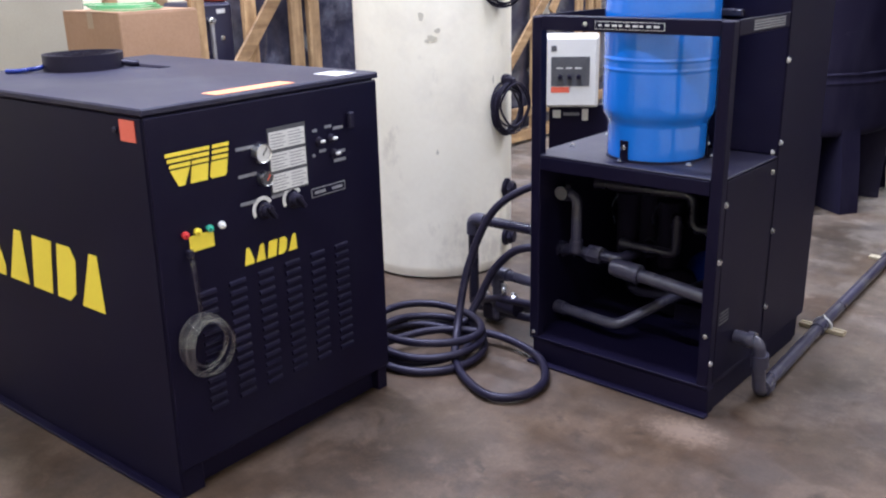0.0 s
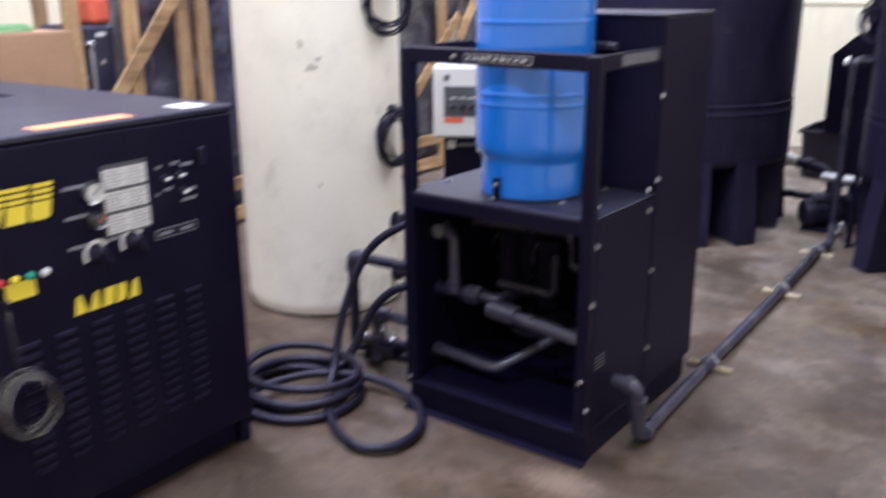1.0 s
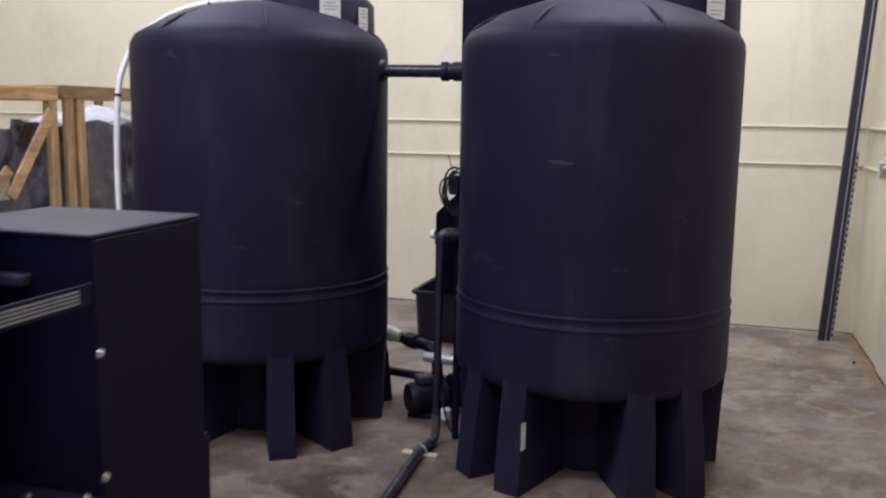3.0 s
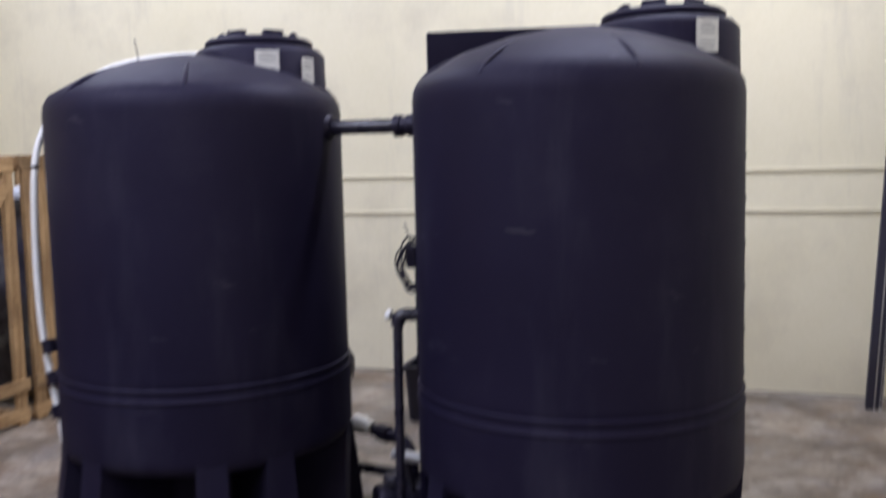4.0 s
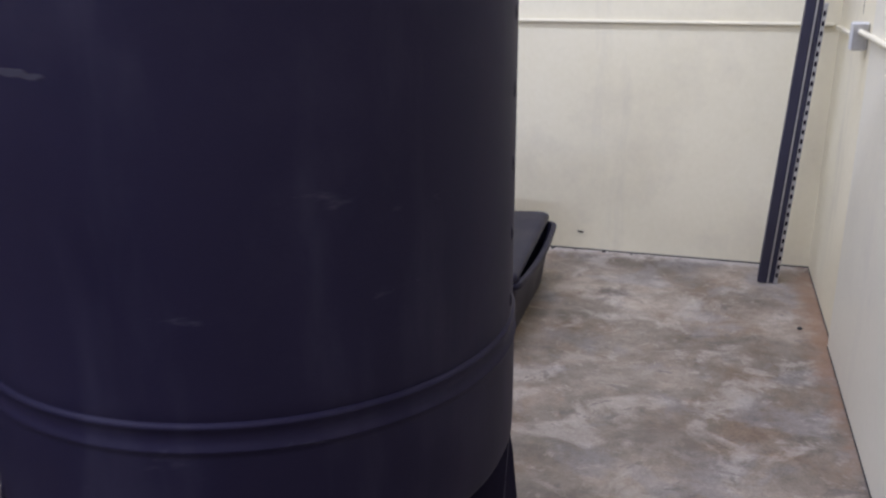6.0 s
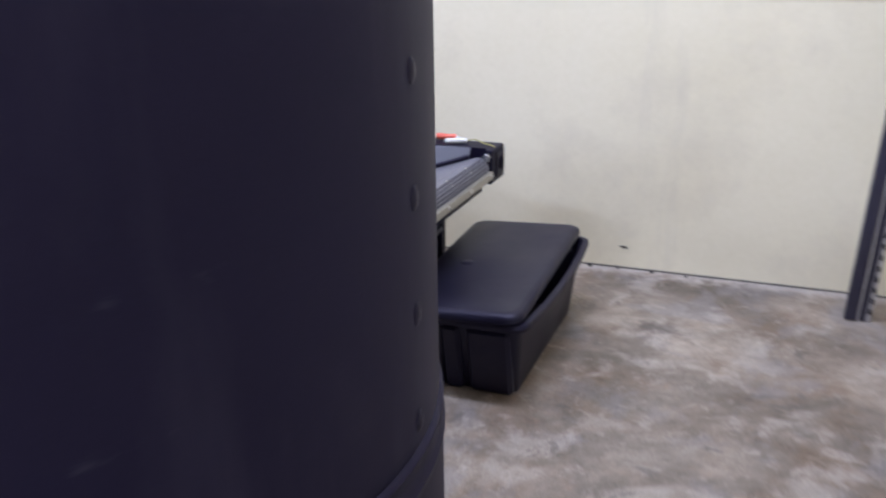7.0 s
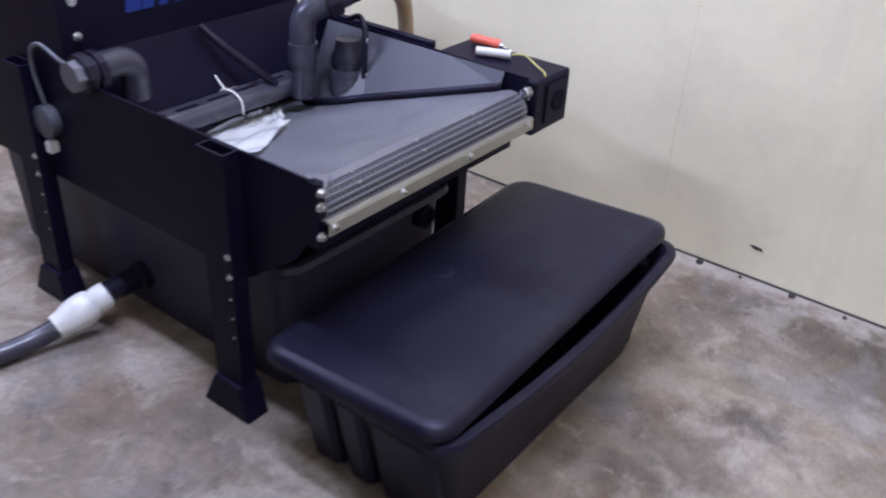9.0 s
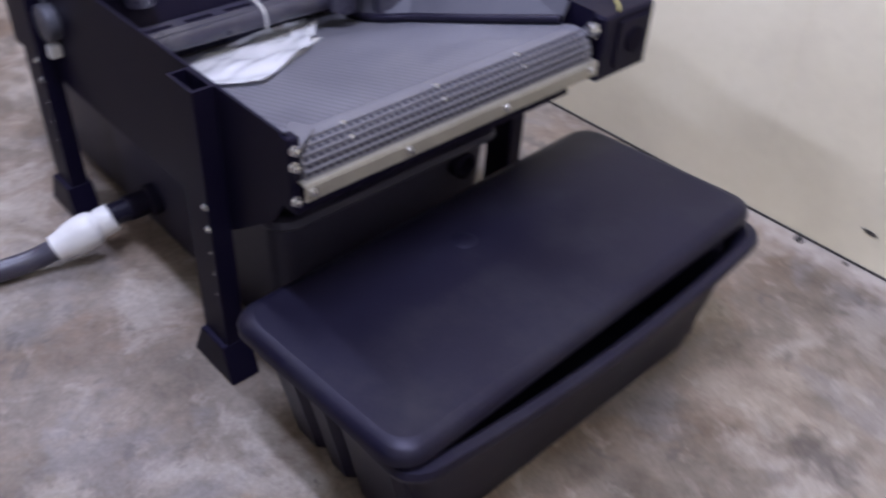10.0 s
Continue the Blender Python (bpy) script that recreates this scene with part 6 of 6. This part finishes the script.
def leg(x):
    """Square-tube leg outside the near plate, with a flared shoe."""
    y0, y1, tall = NY - 0.046, NY - 0.001, 0.722
    outer, inner = ([(x + sx * hx, (y0 + y1) / 2 + sy * hy) for sx, sy in ((1, 1), (-1, 1), (-1, -1), (1, -1))] for hx, hy in ((0.045, 0.0225), (0.039, 0.0165)))
    lg = part("leg", loft([(outer, 0.1), (outer, tall), (inner, tall), (inner, 0.45)]), M_STEEL, bf)
    part("splayed_foot", prism([(x - 0.045, 0.1), (x + 0.045, 0.1), (x + 0.072, 0.0), (x - 0.094, 0.0)], 0.07, m=Matrix.Translation((0, y1 + 0.012, 0)) @ XZ, bevel=0.003), M_STEEL, lg)
    bolts([(x + 0.036, y0, z) for z in (0.471, 0.418)], "-y", lg, 0.0068, 0.006)
    bolts([(x + 0.032, y0, z) for z in (0.355, 0.3, 0.245)], "-y", lg, 0.0032, 0.002)
    return lg


leg(-0.39)
leg(-1.165)
for x in (-0.392, -1.2):
    part("leg", box(x - 0.043, x + 0.043, FY + 0.031, FY + 0.08, 0.06, 0.57, 0.004), M_STEEL, bf)
    part("foot", box(x - 0.09, x + 0.08, FY + 0.031, FY + 0.08, 0.0, 0.062, 0.004), M_STEEL, bf)


# moulded wash tank underneath, with a rolled lip
tm = pose(-0.97, 8.506, 0)
part("wash_tank", loft([(rounded(0.625, 0.3, 0.05), 0.0), (rounded(0.645, 0.316, 0.05), 0.36), (rounded(0.638, 0.309, 0.05), 0.36), (rounded(0.618, 0.292, 0.05), 0.06)], True, True), M_WASH, bf, "dark moulded open tank below the belt", smooth=40, m=tm)
part("tank_lip", loft([(rounded(0.639, 0.31, 0.05), 0.36), (rounded(0.646, 0.317, 0.05), 0.358), (rounded(0.664, 0.328, 0.055), 0.36), (rounded(0.676, 0.334, 0.06), 0.373), (rounded(0.67, 0.331, 0.058), 0.388), (rounded(0.65, 0.316, 0.05), 0.392), (rounded(0.639, 0.31, 0.05), 0.385)], False, False), M_WASH, bf, smooth=50, m=tm)
part("tank_port", lathe([(0.034, 0), (0.034, 0.03), (0.022, 0.032), (0.022, 0.01)], 16, m=pose(-0.328, 8.712, 0.325, 0, 90, 0)), M_DARK, bf, smooth=40)
part("outlet_boss", lathe([(0.06, 0), (0.06, 0.03), (0.044, 0.04), (0.044, 0.07), (0.034, 0.075), (0.034, 0.13)], 20, m=pose(-0.93, 8.245, 0.11, 90, 0, 0)), M_RUBBER, bf, smooth=40)
# pressure gauge on a capillary at the near plate
part("side_gauge", lathe([(0.042, 0), (0.045, 0.01), (0.045, 0.03), (0.038, 0.034), (0, 0.034)], 24, m=pose(-1.084, NY, 0.576, 90, 0, 0)), M_GAUGE, bf, "small round gauge", smooth=40)
part("capillary", tube([(-1.084, NY - 0.015, 0.62), (-1.1, NY - 0.02, 0.7), (-1.095, NY - 0.02, 0.765), (-1.065, NY - 0.01, 0.785), (-0.99, NY - 0.01, 0.765), (-0.9, NY - 0.02, 0.757)], 0.006, 8), M_GAUGE, bf, smooth=60)
part("gauge_nut", box(-1.1, -1.075, NY - 0.03, NY, 0.485, 0.52, 0.004), M_WHITE_PVC, bf)

# outlet union and pipe on the floor
op = thing("outlet_pipe", None, "grey outlet pipe with white union on the floor", "pipe")
part("stub", rod((-0.93, 8.13, 0.11), (-0.93, 8.07, 0.108), 0.03, 16), M_PVC_DARK, op, smooth=40)
part("union", lathe([(0.0, 0), (0.036, 0.004), (0.039, 0.012), (0.039, 0.038), (0.036, 0.046), (0.043, 0.054), (0.047, 0.066), (0.048, 0.1), (0.045, 0.122), (0.039, 0.14), (0.036, 0.165)], 20, m=Matrix.Translation((-0.925, 8.08, 0.108)) @ (Vector((-0.03, -0.14, -0.05))).to_track_quat("Z", "Y").to_matrix().to_4x4()), M_WHITE_PVC, op, "white union coupling", smooth=40)
part("pipe", tube([(-0.955, 7.94, 0.058), (-0.975, 7.84, 0.036), (-1.02, 7.6, 0.03), (-1.05, 7.2, 0.03), (-1.08, 7.05, 0.03)], 0.028, 14, n=6), M_PVC, op, smooth=60)

# plastic bag lying on the belt
bag = thing("plastic_bag", SLOPE @ pose(-0.6, 8.43, 0.0, 0, 0, 125) @ Matrix.Diagonal((1.16, 1.16, 1, 1)), "crumpled clear plastic bag with papers lying on the belt", "bag")
bm = bmesh.new()
bmesh.ops.create_grid(bm, x_segments=40, y_segments=26, size=0.5, matrix=Matrix.LocRotScale((0.0, 0, 0.004), None, (0.45, 0.23, 1)))
for v in bm.verts:
    u = v.co.x / 0.225
    pull = max(0, u - 0.1)                       # gathered, ruffled mouth end
    v.co.y *= 1 - 0.6 * pull
    v.co.z += 0.006 + 0.008 * noise.noise(v.co * 14) + (0.006 + 0.026 * pull) * abs(noise.noise(Vector((v.co.x * 5, v.co.y * (38 + 60 * pull), 0))))
    v.co.x += 0.012 * noise.noise(v.co * 11 + Vector((3, 0, 0)))
    v.co.y += 0.01 * noise.noise(v.co * 12 + Vector((0, 5, 0)))
    v.co.z = max(v.co.z, 0.003)
got = bmesh.ops.extrude_face_region(bm, geom=bm.faces[:])
for v in [g for g in got["geom"] if isinstance(g, bmesh.types.BMVert)]:
    v.co.z = max(v.co.z - 0.0015, 0.0015)
part("film", bm, M_BAG, bag, smooth=80)
part("paper", box(-0.19, 0.11, -0.1, 0.085, 0, 0.0014, m=pose(0, -0.005, 0.001)), M_PAPER, bag, "folded white paper")
part("paper", box(-0.09, 0.07, -0.07, 0.07, 0, 0.0012, m=pose(-0.01, 0.005, 0.0035, 0, 0, 8)), M_PAPER, bag, "folded white paper")

# tools on the drive box
sd = thing("screwdriver", pose(-0.42, FY + 0.155, 0.724, 0, 0, 1), "small screwdriver with red handle on the drive box", "tool")
part("handle", lathe([(0, 0), (0.013, 0.004), (0.015, 0.02), (0.013, 0.07), (0.016, 0.09), (0.01, 0.1)], 12, m=pose(0, 0, 0.017, 0, 90, 0)), M_RED, sd, smooth=40)
part("collar", rod((0.1, 0, 0.017), (0.112, 0, 0.015), 0.008, 12), M_CHROME, sd, smooth=40)
part("shaft", rod((0.11, 0, 0.015), (0.16, 0, 0.006), 0.003, 8), M_CHROME, sd)
wr = thing("yellow_wire", pose(0, 0, 0.724), "white connector with a yellow wire end on the drive box", "wire")
part("connector", rod((-0.345, 8.966, 0.014), (-0.255, 9.005, 0.014), 0.0125, 12), M_PAPER, wr, "white plastic connector", smooth=40)
part("wire", tube([(-0.256, 9.004, 0.014), (-0.22, 9.02, 0.018), (-0.17, 9.0, 0.008), (-0.12, 8.965, 0.008), (-0.105, 8.945, 0.006)], 0.003, 6), M_DULL_YELLOW, wr, smooth=60)

# ---- catch tub with lid below the belt end ----
tb = thing("catch_tub", pose(0.06, 8.54, 0), "large black plastic catch tub with ribbed sides under the belt", "tub")


HX, HY = 0.255, 0.53
shell = loft([(rounded(HX - 0.06, HY - 0.1, 0.04), 0.0), (rounded(HX - 0.03, HY - 0.03, 0.05), 0.27), (rounded(HX - 0.02, HY - 0.02, 0.05), 0.285), (rounded(HX, HY, 0.06), 0.29), (rounded(HX + 0.004, HY + 0.004, 0.06), 0.305),
              (rounded(HX, HY, 0.06), 0.318), (rounded(HX - 0.02, HY - 0.02, 0.05), 0.32), (rounded(HX - 0.035, HY - 0.035, 0.05), 0.3), (rounded(HX - 0.066, HY - 0.105, 0.04), 0.015)])
bmesh.ops.subdivide_edges(shell, edges=[e for e in shell.edges if abs(e.verts[0].co.y - e.verts[1].co.y) > 0.6], cuts=9)
for v in shell.verts:
    if v.co.x > 0.15 and v.co.z > 0.2:
        bow = max(0, 1 - (v.co.y / (HY - 0.05)) ** 2)
        v.co.z -= 0.016 * bow
        v.co.x += 0.018 * bow
part("shell", shell, M_TUB, tb, smooth=35)
for s in (-1, 1):
    for k0, k1 in ((-0.19, -0.1), (-0.075, 0.0), (0.025, 0.19)):
        rb = box(k0, k1, s * (HY - 0.045) - 0.03, s * (HY - 0.045) + 0.02, 0.0, 0.275, 0.014)
        for v in rb.verts:
            v.co.y -= s * 0.055 * (1 - v.co.z / 0.275)
        part("end_rib", rb, M_TUB, tb)
lid = thing("tub_lid", pose(0.035, 8.535, 0.318, 0.6, -2.5, 1.5), "black moulded plastic lid lying askew on the tub", "lid")
LX, LY = 0.246, 0.537
part("rim", loft([(rounded(LX - 0.02, LY - 0.02, 0.05), 0.0), (rounded(LX, LY, 0.055), 0.0), (rounded(LX + 0.006, LY + 0.006, 0.06), 0.006), (rounded(LX + 0.006, LY + 0.006, 0.06), 0.02), (rounded(LX + 0.002, LY + 0.002, 0.058), 0.03), (rounded(LX - 0.008, LY - 0.008, 0.054), 0.037), (rounded(LX - 0.022, LY - 0.022, 0.05), 0.041)], True, False), M_TUB, lid, smooth=35)
part("panel", loft([(rounded(LX - 0.022, LY - 0.022, 0.05), 0.02), (rounded(LX - 0.022, LY - 0.022, 0.05), 0.041), (rounded(LX - 0.04, LY - 0.04, 0.05), 0.042)], True, True), M_TUB, lid, smooth=35)
part("lid_dimple", lathe([(0.03, 0.0415), (0.026, 0.0435), (0, 0.044)], 16, m=pose(-0.1, -0.05, 0)), M_TUB, lid, smooth=60)

# small debris along the wall foot
for x, y, s in ((0.219, 9.555, 0.012), (0.532, 9.56, 0.011), (0.36, 9.56, 0.006), (0.7, 9.55, 0.007), (1.58, 8.62, 0.012)):
    d = thing("grit", pose(x, y, 0, 0, 0, 40 * x), "small dark clump of dirt at the wall foot", "debris", "dirt clumps")
    part("clump", lathe([(s, 0), (s * 1.1, s * 0.4), (s * 0.7, s * 0.9), (0, s)], 7), M_GAP, d)
sc = thing("wall_scuff", pose(0.38, NORTH - 0.001, 0.112, 90, 0, 0), "small dark scuff mark on the wall", "scuff")
part("mark", prism([(-0.022, 0.004), (0.0, -0.006), (0.024, -0.004), (0.018, 0.004), (-0.005, 0.007)], 0.0012), M_GAP, sc)
for y, z, h in ((8.872, 1.47, 0.07), (7.797, 1.475, 0.09)):
    ck = thing("wall_crack", pose(EAST - (0.022 if y < PANEL else 0), y, z), "short dark crack in the wall paint", "crack", "paint cracks")
    part("mark", prism([(-0.004, 0.0), (0.003, h * 0.3), (0.001, h), (-0.003, h * 0.7)], 0.0012, m=Matrix(((0, 0, -1, 0), (1, 0, 0, 0), (0, 1, 0, 0), (0, 0, 0, 1)))), M_GAP, ck)
